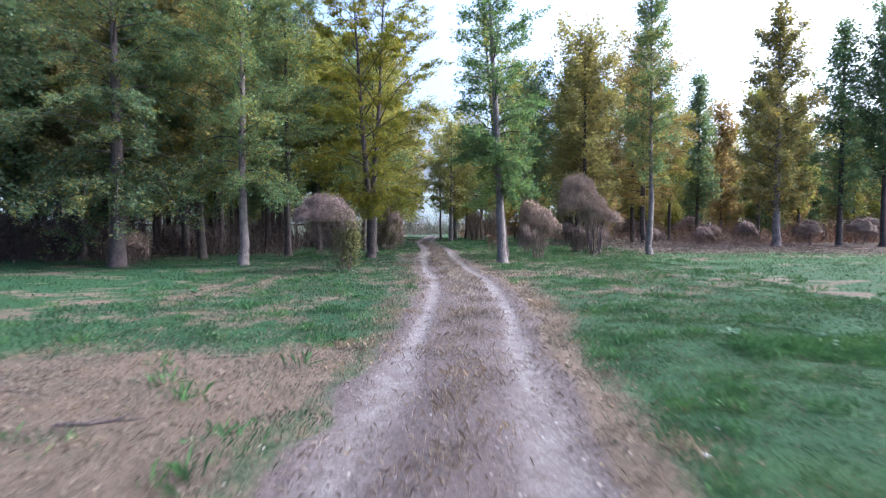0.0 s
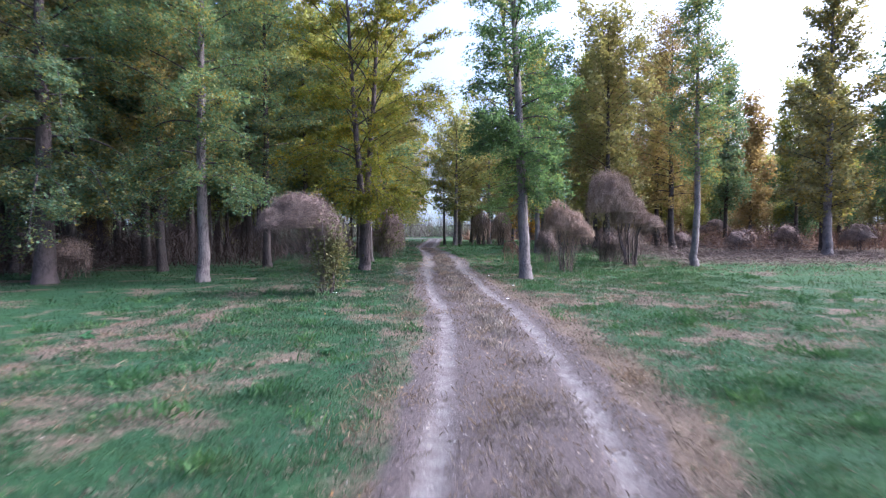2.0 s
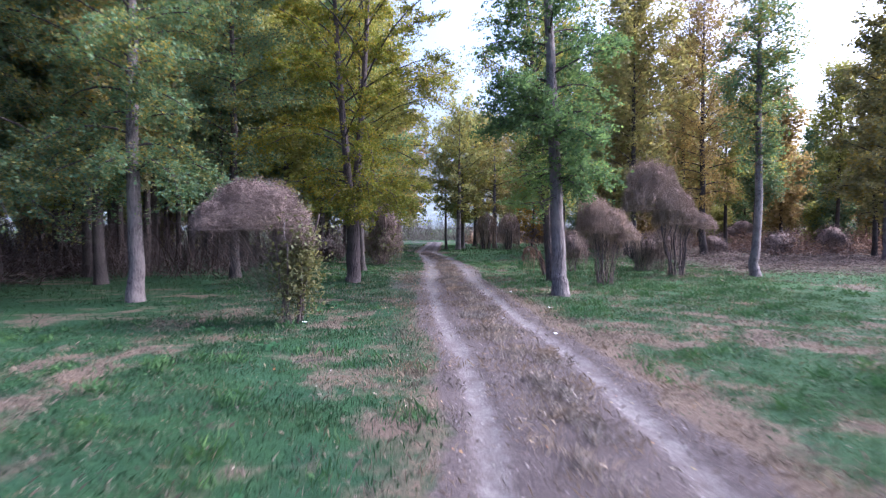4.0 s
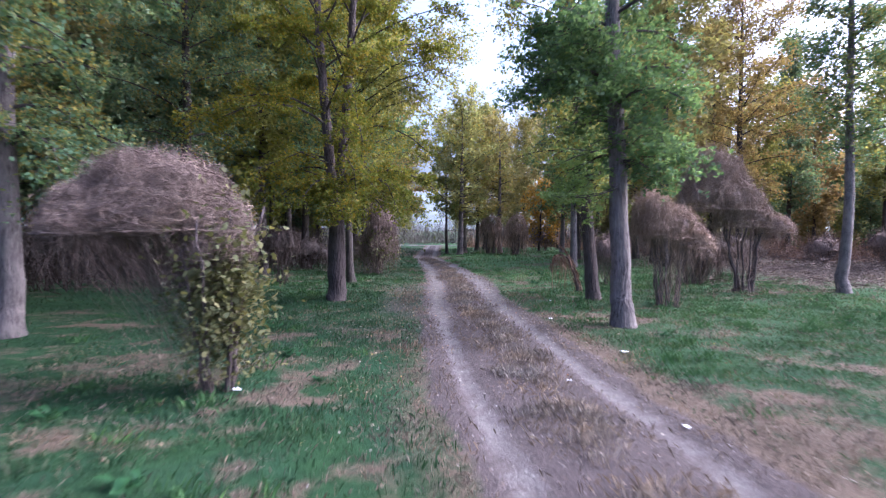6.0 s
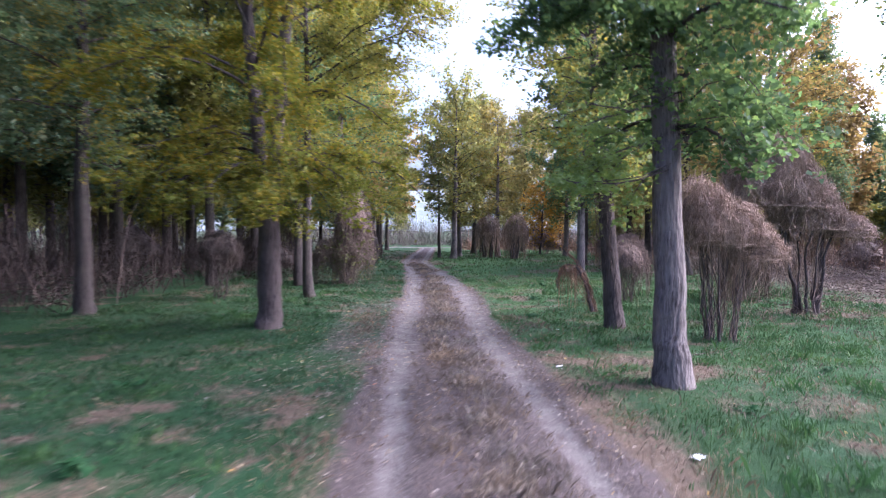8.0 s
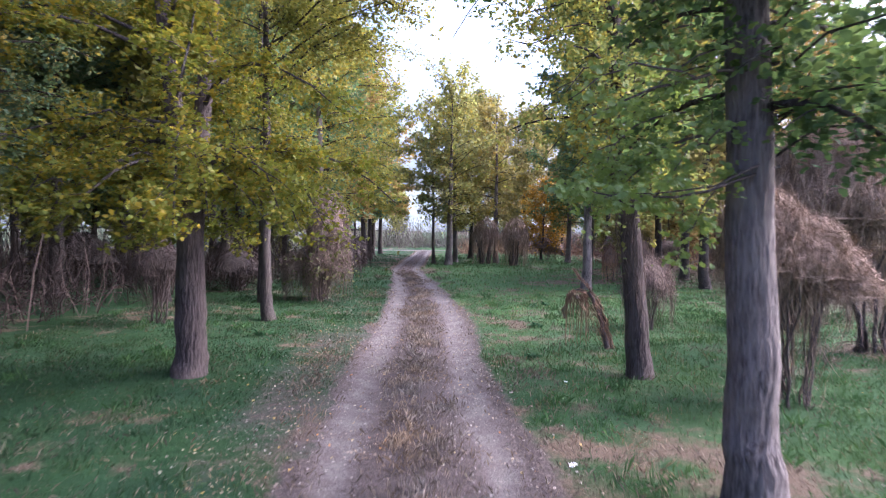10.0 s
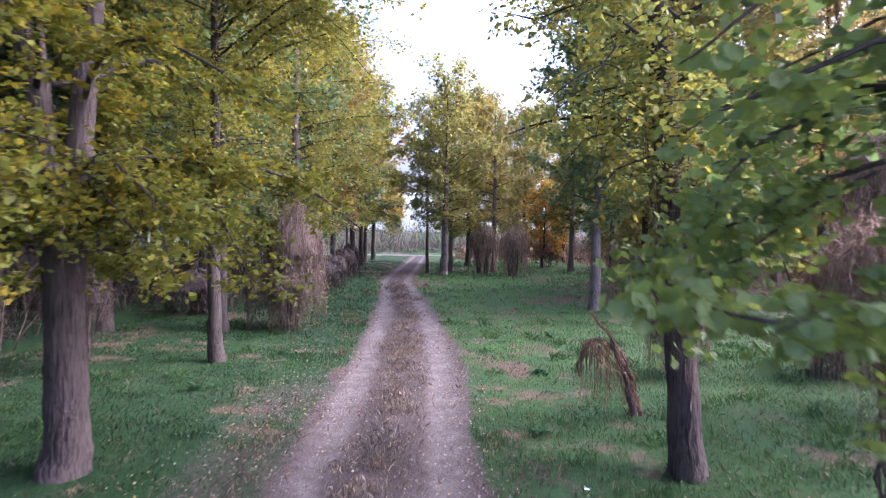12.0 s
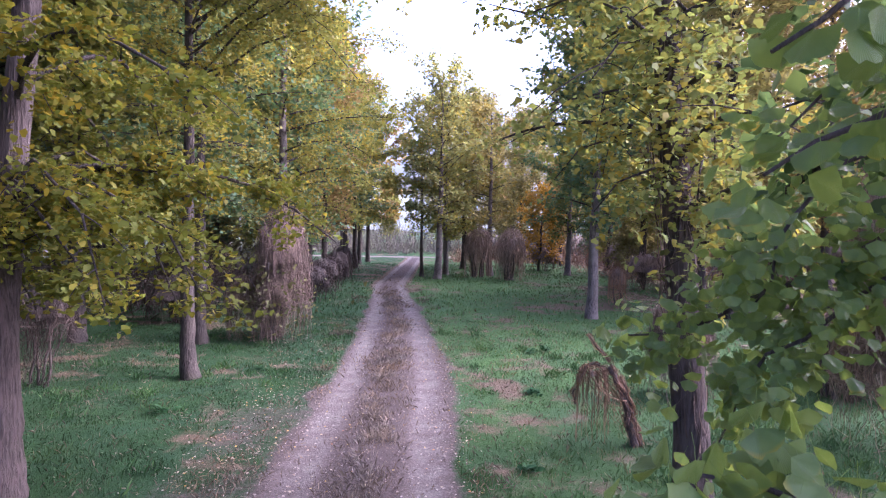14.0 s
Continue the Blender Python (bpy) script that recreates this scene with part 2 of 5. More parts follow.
def barked(pts, radii, sides, rng, depth=0.017, fine_to=6.5):
    """A trunk whose bark stands in a net of long interlacing ridges."""
    pts, radii = np.asarray(pts, float), np.asarray(radii, float)
    zs = np.concatenate([np.arange(pts[0, 2], fine_to, 0.04), np.linspace(fine_to, pts[-1, 2], 24)])
    p = np.stack([np.interp(zs, pts[:, 2], pts[:, 0]), np.interp(zs, pts[:, 2], pts[:, 1]), zs], -1)
    rad = np.interp(zs, pts[:, 2], radii)
    a = np.linspace(0, 2 * np.pi, sides, endpoint=False)
    ga, gz = np.meshgrid(a, zs)
    k = max(5, round(2 * np.pi * radii[len(radii) // 3] / 0.2))
    ph = rng.uniform(0, 50)
    cx, cy = np.cos(ga), np.sin(ga)
    w1 = 2.6 * (field(cx * 1.5 + ph, cy * 1.5 + gz * 1.6, 0.9, 3) - 0.5)
    w2 = 2.6 * (field(cx * 1.5 - ph, cy * 1.5 - gz * 1.6, 0.9, 3) - 0.5)
    net = np.minimum(np.abs(np.sin(k * ga + 4.2 * gz + 2 * w1)), np.abs(np.sin(k * ga - 3.6 * gz + 2 * w2)))
    h = smoothstep(0.0, 0.55, net) + 0.35 * field(ga * 9 + ph, gz * 8, 0.8, 2)
    swell = 0.05 * (field(cx * 0.8 + ph, cy * 0.8 + gz * 0.4, 1.0, 2) - 0.5) * 2
    rr = rad[:, None] * (1 + swell) + depth * (h - 0.9) * np.clip(rad / radii.max(), 0.3, 1)[:, None]
    v = p[:, None] + np.stack([rr * cx, rr * cy, 0 * rr], -1)
    n = sides
    i = np.arange(len(zs) - 1)[:, None] * n
    j, j2 = np.arange(n)[None], (np.arange(n)[None] + 1) % n
    q = np.stack([i + j, i + j2, i + n + j2, i + n + j], -1).reshape(-1, 4)
    return v.reshape(-1, 3), np.concatenate([q[:, [0, 1, 2]], q[:, [0, 2, 3]]])


def frames_for(n, rng, tilt, hang=0.35):
    """Random leaf axes: the way the leaf points, its side and its normal."""
    az, ti = rng.uniform(0, 2 * np.pi, n), np.abs(rng.normal(0, tilt, n))
    taz = rng.uniform(0, 2 * np.pi, n)
    nrm = np.stack([np.sin(ti) * np.cos(taz), np.sin(ti) * np.sin(taz), np.cos(ti)], -1)
    f = np.stack([np.cos(az), np.sin(az), np.full(n, -hang)], -1)
    f -= nrm * (f * nrm).sum(-1)[:, None]
    f /= np.linalg.norm(f, axis=1)[:, None] + 1e-9
    return f, np.cross(nrm, f), nrm


KITE = (np.array([[0, 0, 0], [0.62, -0.5, 0.06], [1.0, 0.0, -0.04], [0.62, 0.5, 0.06]]), np.array([[0, 1, 2], [0, 2, 3]]))
FAN = (np.array([[0, 0, 0], [0.5, -0.62, 0.08], [0.86, -0.4, -0.04], [0.82, 0.0, 0.07], [0.86, 0.4, -0.04], [0.5, 0.62, 0.08]]),
       np.array([[0, 1, 2], [0, 2, 3], [0, 3, 4], [0, 4, 5]]))


SPRIG = (np.array([[0, -0.3, 0], [0.25, 0.45, 0.1], [1.0, -0.05, -0.05]]), np.array([[0, 1, 2]]))


def leaves(at, size, rng, shape=KITE, tilt=0.85, hang=0.35):
    n = len(at)
    f, s, m = frames_for(n, rng, tilt, hang)
    sz = size * rng.uniform(0.65, 1.2, n)
    tv, tt = shape
    v = at[:, None] + sz[:, None, None] * (tv[None, :, 0:1] * f[:, None] + tv[None, :, 1:2] * s[:, None] + tv[None, :, 2:3] * m[:, None])
    t = tt[None] + (np.arange(n) * len(tv))[:, None, None]
    return v.reshape(-1, 3), t.reshape(-1, 3)


def ribbons(lines, width, rng):
    """Thin twisted strands: lines is (n, k, 3)."""
    n, k, _ = lines.shape
    d = np.gradient(lines, axis=1)
    r = rng.normal(size=(n, 1, 3)) + 0.4 * rng.normal(size=(n, k, 3))
    s = np.cross(d, r)
    s /= np.linalg.norm(s, axis=-1)[..., None] + 1e-9
    w = width * rng.uniform(0.5, 1.4, (n, 1, 1)) * np.linspace(1.0, 0.45, k)[None, :, None]
    v = np.stack([lines - s * w / 2, lines + s * w / 2], 2).reshape(-1, 3)
    base = (np.arange(n) * 2 * k)[:, None] + 2 * np.arange(k - 1)[None]
    q = base.reshape(-1)
    return v, np.concatenate([np.stack([q, q + 1, q + 3], -1), np.stack([q, q + 3, q + 2], -1)])


_H = np.random.RandomState(5).rand(256, 256)


def field(x, y, scale, octaves=3):
    """Smooth random relief from 0 to 1 over the plan."""
    out, amp, tot = 0.0, 1.0, 0.0
    for o in range(octaves):
        u, v = x / scale * 2 ** o + 17.3 * o, y / scale * 2 ** o + 9.1 * o
        iu, iv = np.floor(u).astype(int), np.floor(v).astype(int)
        fu, fv = u - iu, v - iv
        fu, fv = fu * fu * (3 - 2 * fu), fv * fv * (3 - 2 * fv)
        h = lambda a, b: _H[a % 256, b % 256]
        out = out + amp * ((h(iu, iv) * (1 - fu) + h(iu + 1, iv) * fu) * (1 - fv) + (h(iu, iv + 1) * (1 - fu) + h(iu + 1, iv + 1) * fu) * fv)
        tot, amp = tot + amp, amp * 0.5
    return out / tot


# ---- ground ----
RY = [-40, 4, 8, 12, 16, 19, 23, 27, 31, 35, 40, 45, 51, 57.5, 63, 70, 78, 86, 90]
RL = [-1.9, -.76, -.43, -.26, -.20, -.30, -.70, -.92, -1.08, -1.15, -1.26, -1.5, -1.98, -2.72, -2.66, -2.6, -2.5, -2.4, -2.4]
RR = [-.3, .92, 1.12, 1.40, 1.45, 1.38, 1.0, .78, .5, .48, .3, -.12, -.74, -1.46, -1.42, -1.4, -1.35, -1.3, -1.3]


def plan(x, y):
    """Bare wheel tracks, worn road and dry ground over the plan, each from 0 to 1."""
    l, r = np.interp(y, RY, RL), np.interp(y, RY, RR)
    n1, n2 = field(x, y, 1.1), field(x, y, 4.0)
    wide = 0.17 + 0.13 * n1 + 0.3 * smoothstep(10, 5, y) + 0.2 * smoothstep(24, 31, y) * smoothstep(60, 48, y)
    near = np.minimum(np.abs(x - l), np.abs(x - r))
    track = np.clip((1.1 - near / wide) * (0.65 + 0.6 * field(x + 31, y * 0.6, 0.7, 3)) * (1 - 0.3 * smoothstep(9, 5, y)) + 0.25 * smoothstep(46, 60, y) * (near < 0.25), 0, 1) * (y < 91)
    half = (r - l) / 2
    off = np.abs(x - (l + r) / 2)
    slim = smoothstep(46, 56, y)
    road = 1 - smoothstep(half + 0.15 - 0.1 * slim, half + 0.75 - 0.4 * slim, off + 0.5 * (n1 - 0.5))
    road = np.where(y > 91, 0, road)
    debris = smoothstep(26, 28.5, y) * smoothstep(38.5, 35, y) * smoothstep(2.1, 1.4, l - x + 0.9 * (n1 - 0.5)) * (x < l)
    road = np.maximum(road, 0.45 * debris * (0.5 + n1))
    lane = 1 - smoothstep(1.2, 2.2, np.abs(y - 91.5 - 0.02 * x))
    lane = np.where(x > 14, 0, lane)
    track, road = np.maximum(track, lane), np.maximum(road, lane)
    verge = 1 - smoothstep(half + 0.4, half + 1.0 + 0.5 * smoothstep(6, 12, y) + 0.7 * n2, off)
    verge = np.where(x > (l + r) / 2, 1.25 * verge, 0.75 * verge) * (1 - 0.75 * smoothstep(25, 31, y)) * (0.6 + 0.6 * field(x, y + 40, 0.8, 2))
    left_bare = smoothstep(11.5, 6.5, y + 3.0 * (n2 - 0.5)) * smoothstep(-6, 1, y + 4.0 * (n2 - 0.5)) * smoothstep(0.0, -1.2, x - l) * smoothstep(-12, -6, x + 4.0 * (n2 - 0.5)) * (0.55 + 0.7 * field(x, y + 70, 0.9, 3))
    spots = smoothstep(0.475, 0.75, 0.5 * field(x + 50, y, 2.6) + 0.5 * field(x, y + 9, 0.5, 3) + 0.02) * 0.75
    far_straw = smoothstep(50, 60, y) * (1 - smoothstep(half + 0.2, half + 0.8, off)) * 0.9 * (y < 91)
    ragged = smoothstep(0.5, 0.72, 0.55 * field(x + 23, y + 11, 1.5, 3) + 0.45 * field(x, y + 29, 0.45, 2)) * 0.62 * (1 - 0.35 * smoothstep(24, 30, y))
    meadow_side = 1 - 0.85 * smoothstep(1.6, 2.6, x) * smoothstep(13, 10, y)
    spots, ragged = spots * meadow_side, ragged * meadow_side
    litter = smoothstep(30, 40, y) * smoothstep(9, 16, x) * 0.75
    under = smoothstep(-9, -18, x) * smoothstep(24, 34, y) * 0.45
    dry = np.clip(np.maximum.reduce([0.85 * verge * (y < 60), far_straw, left_bare, spots, ragged, litter, under]), 0, 1)
    return track, road, dry


def turf_shading(x, y):
    """Shade put into the turf colour: deeper green on the wood's side of the track, brightened on the meadow's side and
    far off.
    """
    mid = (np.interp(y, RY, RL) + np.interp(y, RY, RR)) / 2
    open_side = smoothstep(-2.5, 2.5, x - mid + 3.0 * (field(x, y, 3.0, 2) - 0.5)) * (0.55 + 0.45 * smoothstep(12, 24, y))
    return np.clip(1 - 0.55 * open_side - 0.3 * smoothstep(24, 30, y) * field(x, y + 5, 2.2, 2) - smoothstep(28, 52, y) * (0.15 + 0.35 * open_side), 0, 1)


def height(x, y):
    track, road, dry = plan(x, y)
    return 0.10 * (field(x, y, 5.0, 2) - 0.5) * (1 - road) + 0.10 * (field(x, y, 0.9, 3) - 0.5) * (1 - 0.75 * road) - 0.05 * track + 0.02 * road - 0.02


def axis(lo, hi, step, reach):
    a = np.arange(lo, hi + step, step)
    out, s = [hi + step], step
    while out[-1] < reach:
        s *= 1.16
        out.append(out[-1] + s)
    inn, s = [lo - step], step
    while inn[-1] > -reach:
        s *= 1.16
        inn.append(inn[-1] - s)
    return np.array(inn[::-1] + list(a) + out)


def build_ground():
    xs, ys = axis(-7, 9, 0.11, 1500), axis(2.5, 48, 0.14, 1500)
    ys = np.concatenate([ys[ys < 48], np.arange(48, 96, 0.3), ys[ys > 96]])
    gx, gy = np.meshgrid(xs, ys)
    gx, gy = gx.ravel(), gy.ravel()
    v = np.stack([gx, gy, height(gx, gy)], -1)
    w = len(xs)
    i = (np.arange(len(ys) - 1)[:, None] * w + np.arange(w - 1)[None]).ravel()
    t = np.concatenate([np.stack([i, i + 1, i + w + 1], -1), np.stack([i, i + w + 1, i + w], -1)])
    me = mesh_of("ground", v, t, True)
    for name, val in zip(("track", "road", "dry"), plan(gx, gy)):
        me.attributes.new(name, 'FLOAT', 'POINT').data.foreach_set("value", val.astype(np.float32))
    # per-vertex mask of the shade painted into the turf
    me.attributes.new("lush", 'FLOAT', 'POINT').data.foreach_set("value", turf_shading(gx, gy).astype(np.float32))
    tagged(part("ground", me, M_GROUND), "grassy clearing with a rutted dirt track of two pale wheel ruts", "ground", kind="structure")


build_ground()


# ---- trees ----
def limb_line(start, az, length, rise, droop, k=7, rng=None):
    t = np.linspace(0, 1, k)
    out = length * t
    z = rise * length * t - droop * length * t ** 2.2
    a = az + (rng.normal(0, 0.25) if rng is not None else 0) * t
    return np.stack([start[0] + out * np.cos(a), start[1] + out * np.sin(a), start[2] + z], -1)


def along(lines, n, rng, lo=0.25, hi=1.0):
    """Random places along random lines, weighted to the outer part."""
    lens = np.array([np.linalg.norm(np.diff(l, axis=0), axis=1).sum() for l in lines])
    pick = rng.choice(len(lines), n, p=lens / lens.sum())
    t = lo + (hi - lo) * rng.uniform(0, 1, n) ** 0.8
    k = lines.shape[1]
    f = t * (k - 1)
    i = np.minimum(f.astype(int), k - 2)
    a, b = lines[pick, i], lines[pick, i + 1]
    return a + (b - a) * (f - i)[:, None]


def profile(shape, u):
    if shape == "cone":
        return np.clip(1.05 - u, 0.06, 1) ** 0.75 * np.clip(0.45 + 3.2 * u, 0, 1)
    if shape == "column":
        return np.clip(1.04 - u, 0.05, 1) ** 0.45 * np.clip(0.6 + 2.0 * u, 0, 1)
    return np.clip(np.sin(np.pi * (0.16 + 0.80 * u)), 0.12, 1) ** 0.8


def grow(H, r, base, R, shape, nleaf, size, seed, stems=1, lean=(0, 0), fork=2.8, leaf_shape=KITE, sides=10, extra=(), droop=0.5, per_metre=3.4, clump=0.16, keep=None, single=False, up=1.0, flare=0.38, wander=0.02, part_by=0.3, rise_by=1.0, cluster=1, hang=0.35):
    """Meshes of one tree round its foot: trunk, branches, crown."""
    rng = np.random.RandomState(seed)
    trunks, limbs = [], []
    for s in range(stems):
        zs = np.concatenate([np.linspace(-0.15, 1.0, 9), np.linspace(1.3, H, 16 if sides > 9 else 9)])
        wob = np.cumsum(rng.normal(0, wander, (len(zs), 2)), 0)
        wob -= wob[0]
        px, py = wob[:, 0] + lean[0] * zs / H, wob[:, 1] + lean[1] * zs / H
        if stems > 1:
            a = s * 2 * np.pi / stems + 0.25
            sp = np.clip(zs - (fork - 0.7), 0, None)
            px = px + np.cos(a) * part_by * (np.sqrt(sp * 0.6) + 0.23 * sp)
            py = py + np.sin(a) * part_by * (np.sqrt(sp * 0.6) + 0.23 * sp)
        line = np.stack([px, py, zs], -1)
        rad = r * (np.clip(1 - zs / H, 0, 1) ** 0.85 * 0.95 + 0.04) + r * flare * np.exp(-np.clip(zs, 0, None) / 0.38)
        if stems > 1:
            rad = np.where(zs > fork - 0.7, rad * 0.8, rad)
        trunks.append(barked(line, rad, 4 * sides, rng) if sides > 13 else tube(line, rad, sides, 0.02, rng))
        n = int((H - base) * per_metre / stems)
        for i in range(n):
            u = (i + rng.uniform()) / n
            h = base + (H - base) * u * 0.99
            c = np.array([np.interp(h, zs, line[:, 0]), np.interp(h, zs, line[:, 1]), h])
            L = R * profile(shape, u) * rng.uniform(0.6, 1.12)
            az = i * 2.39996 + seed + rng.normal(0, 0.3)
            rise = (0.25 + 0.75 * u) * rng.uniform(0.6, 1.2) * up * rise_by
            limbs.append((limb_line(c, az, L, rise, droop * (1 - u) * rng.uniform(0.5, 1.3), 7, rng), r * 0.16 * (1 - 0.8 * u) + 0.008))
    for line, rad in extra:
        line = np.array(line, float)
        t = np.linspace(0, len(line) - 1, 7)
        limbs.append((np.stack([np.interp(t, range(len(line)), line[:, c]) for c in range(3)], -1), rad))
    if keep is not None:
        kept = []
        for l, q in limbs:
            f = next((f for f in (1, 0.8, 0.65, 0.5, 0.35) if keep(l[0] + (l[-1:] - l[0]) * f * 1.1)[0]), 0)
            if f:
                kept.append((l[0] + (l - l[0]) * f, q * (0.4 + 0.6 * f)))
        limbs = kept
    lines = np.array([l for l, _ in limbs])
    tw = []
    for l, _ in limbs:
        L = np.linalg.norm(l[-1] - l[0])
        for j in range(max(2, int(L * 3.2))):
            t = rng.uniform(0.2, 1.0)
            p = l[int(t * 5.99)]
            d = rng.normal(size=3) * (1, 1, 0.35) + (l[-1] - l[0]) / max(L, 0.1) * 0.8
            d /= np.linalg.norm(d)
            tl = rng.uniform(0.3, 0.95) * min(1.0, 0.4 + 0.25 * L)
            s = np.linspace(0, 1, 7)[:, None]
            tw.append(p + d * tl * s + np.array([0, 0, -0.28 * tl]) * s ** 2)
    tw = np.array(tw)
    wood = [tube(l, np.linspace(q, q * 0.25, 7), 5) if sides > 9 else tube(l[::2], np.linspace(q, q * 0.25, 4), 3) for l, q in limbs]
    if sides > 9:
        wood += [tube(l[::2], np.linspace(0.009, 0.004, 4), 3) for l in tw]
    share = 0.8 if up <= 1.0 else 0.62
    spurs = nleaf // cluster
    at = np.concatenate([along(tw, int(spurs * share), rng, 0.1), along(lines, spurs - int(spurs * share), rng, 0.3 if up <= 1.0 else 0.08)])
    at = at + rng.normal(0, clump, at.shape) * (1, 1, 0.6 if up <= 1.0 else 1.1)
    if cluster > 1:
        at = np.repeat(at, cluster, 0)
        at = at + rng.normal(0, size * 0.62, at.shape) * (1, 1, 0.7)
    if keep is not None:
        at = at[keep(at)]
    if single:
        limb_meshes = [mesh_of("limb", *tube(l, np.linspace(q, q * 0.25, 7), 6), True) for l, q in limbs] + [mesh_of("twigwork", *joined(wood[len(limbs):]), True)]
    else:
        limb_meshes = [mesh_of("limbwork", *joined(wood), True)]
    return (mesh_of("trunk", *joined(trunks), True), limb_meshes, mesh_of("crown", *leaves(at, size, rng, leaf_shape, 0.95 if up <= 1.0 else 1.05, hang), False))


def tree(x, y, label, meshes, color, bark=None, name="ginkgo_tree", group="", leaf=None):
    t = thing(name, (x, y, float(height(np.array([x]), np.array([y]))[0]) - 0.02), label, "tree", group)
    part("trunk", meshes[0], bark or M_BARK, t)
    for me in meshes[1]:
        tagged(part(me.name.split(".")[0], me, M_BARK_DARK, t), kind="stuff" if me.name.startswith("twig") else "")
    part("crown", meshes[2], leaf or M_LEAF, t, "", color)
    return t


GREEN, DEEP, OLIVE, GOLD, AMBER, BROWN = (0.105, 0.168, 0.095), (0.1, 0.155, 0.098), (0.21, 0.22, 0.065), (0.22, 0.205, 0.085), (0.245, 0.18, 0.09), (0.2, 0.19, 0.1)


def stray(p):
    """A fixed random number from 0 to 1 for each place."""
    return np.mod(np.abs(np.sin(p[:, 0] * 91.7 + p[:, 1] * 57.3 + p[:, 2] * 33.1)) * 4375.85, 1.0)


def open_fork(p):
    """The forked tree bears few leaves in front of its two stems."""
    out, side = 0.56 * p[:, 0] - 0.83 * p[:, 1], 0.83 * p[:, 0] + 0.56 * p[:, 1]
    low = p[:, 2] < 1.55 + 0.9 * field(p[:, 0], p[:, 1], 0.8, 2)
    return ~low & ~((out > 0.0) & (np.abs(side + 0.05) < 0.42 + 0.1 * out) & (p[:, 2] < 4.6) & (stray(p) < 0.42))


def roadside(p):
    """The near tree's crown stops short of the track."""
    x, y, z = p[:, 0] + 2.76, p[:, 1] + 27.2, p[:, 2]
    near = (x - 0.6) ** 2 + (y - 25.8) ** 2 + (1.8 * (z - 3.05)) ** 2 < 2.3 ** 2
    return ((z > 4.4 + 0.35 * np.clip(y - 27.3, 0, 3)) & (x > 0.2) | ((x > 1.25 + 0.5 * np.clip(y - 27.0, -0.4, 9)) & ~((z > 3.35) & (z < 5.0) & (x < 2.7) & (stray(p) < 0.25)) & ((y > 26.3) | (x > 1.9) | (z > 4.3)))) & ~near


# the trees beside the track
tree(2.76, 27.2, "grey-barked ginkgo with green fan leaves beside the track",
     grow(15.5, 0.212, 3.0, 2.5, "oval", 44000, 0.074, 3, lean=(-0.7, 0), keep=roadside, single=True, up=1.35, leaf_shape=FAN, sides=20, droop=0.6, clump=0.13, cluster=6, hang=0.8, per_metre=4.4,
          extra=[([(0, 0, z0), (0.4 * dx, 0.4 * dy, z0 + 0.25), (0.8 * dx, 0.8 * dy, z0 + 0.2), (dx, dy, z0 - 0.15)], 0.013) for dx, dy, z0 in
                 ((-1.5, -0.2, 3.0), (-1.2, -0.7, 3.3), (-1.5, -0.5, 3.9), (-1.3, 0.5, 3.2), (-1.6, 0.2, 4.3), (-0.7, -0.9, 3.1), (-0.3, -1.1, 3.7), (-0.9, -1.3, 4.6), (-1.5, -0.9, 4.9), (0.3, -1.5, 3.6), (-1.0, 1.2, 3.4), (-0.5, -1.6, 5.0),
                  (0.3, -1.2, 3.2), (0.9, -0.9, 3.4), (1.3, -0.4, 3.3), (1.4, 0.5, 3.6), (0.1, -1.5, 4.0), (0.8, -1.4, 4.3), (1.5, -0.7, 4.6), (0.5, -1.0, 2.95), (-1.9, 0.3, 4.4), (-2.0, -0.4, 4.8), (-1.7, 0.8, 5.2), (-2.1, 0.1, 5.6), (-1.6, -0.9, 5.4), (-2.4, 0.5, 5.0), (-2.5, 0.0, 5.5), (-2.3, 0.9, 4.9), (-2.5, 0.7, 6.0))]), (0.088, 0.145, 0.072), leaf=M_LEAF_GREEN)
tree(-3.94, 31.65, "forked ginkgo with yellowing leaves hanging low over the verge",
     grow(15.0, 0.225, 2.5, 4.9, "oval", 118000, 0.066, 8, stems=2, fork=3.1, flare=0.2, part_by=0.15, keep=open_fork, single=True, leaf_shape=FAN, sides=20, droop=0.85, clump=0.12, per_metre=5.2, rise_by=1.9, cluster=6, hang=0.8,
          extra=[([(0, 0, z0), (0.4 * dx, 0.4 * dy, z0 + 0.3), (0.8 * dx, 0.8 * dy, z0 - 0.2), (dx, dy, z1)], 0.025) for dx, dy, z0, z1 in
                 ((-0.6, -2.5, 3.1, 2.0), (0.4, -2.3, 3.0, 2.0), (1.2, -1.9, 3.2, 2.1), (1.9, -1.3, 3.4, 2.3), (2.3, -0.3, 3.3, 2.3), (1.0, -2.8, 3.7, 2.4), (-1.5, -1.9, 3.3, 2.1), (0.1, -1.5, 2.9, 2.2), (1.5, -0.8, 3.0, 2.4), (-2.4, -0.9, 3.4, 2.2), (-2.0, -2.2, 3.8, 2.6), (1.7, 0.9, 3.6, 2.4), (1.8, 0.3, 3.2, 2.1), (1.7, -0.2, 3.3, 1.9))]), (0.138, 0.156, 0.028), M_BARK_BROWN)
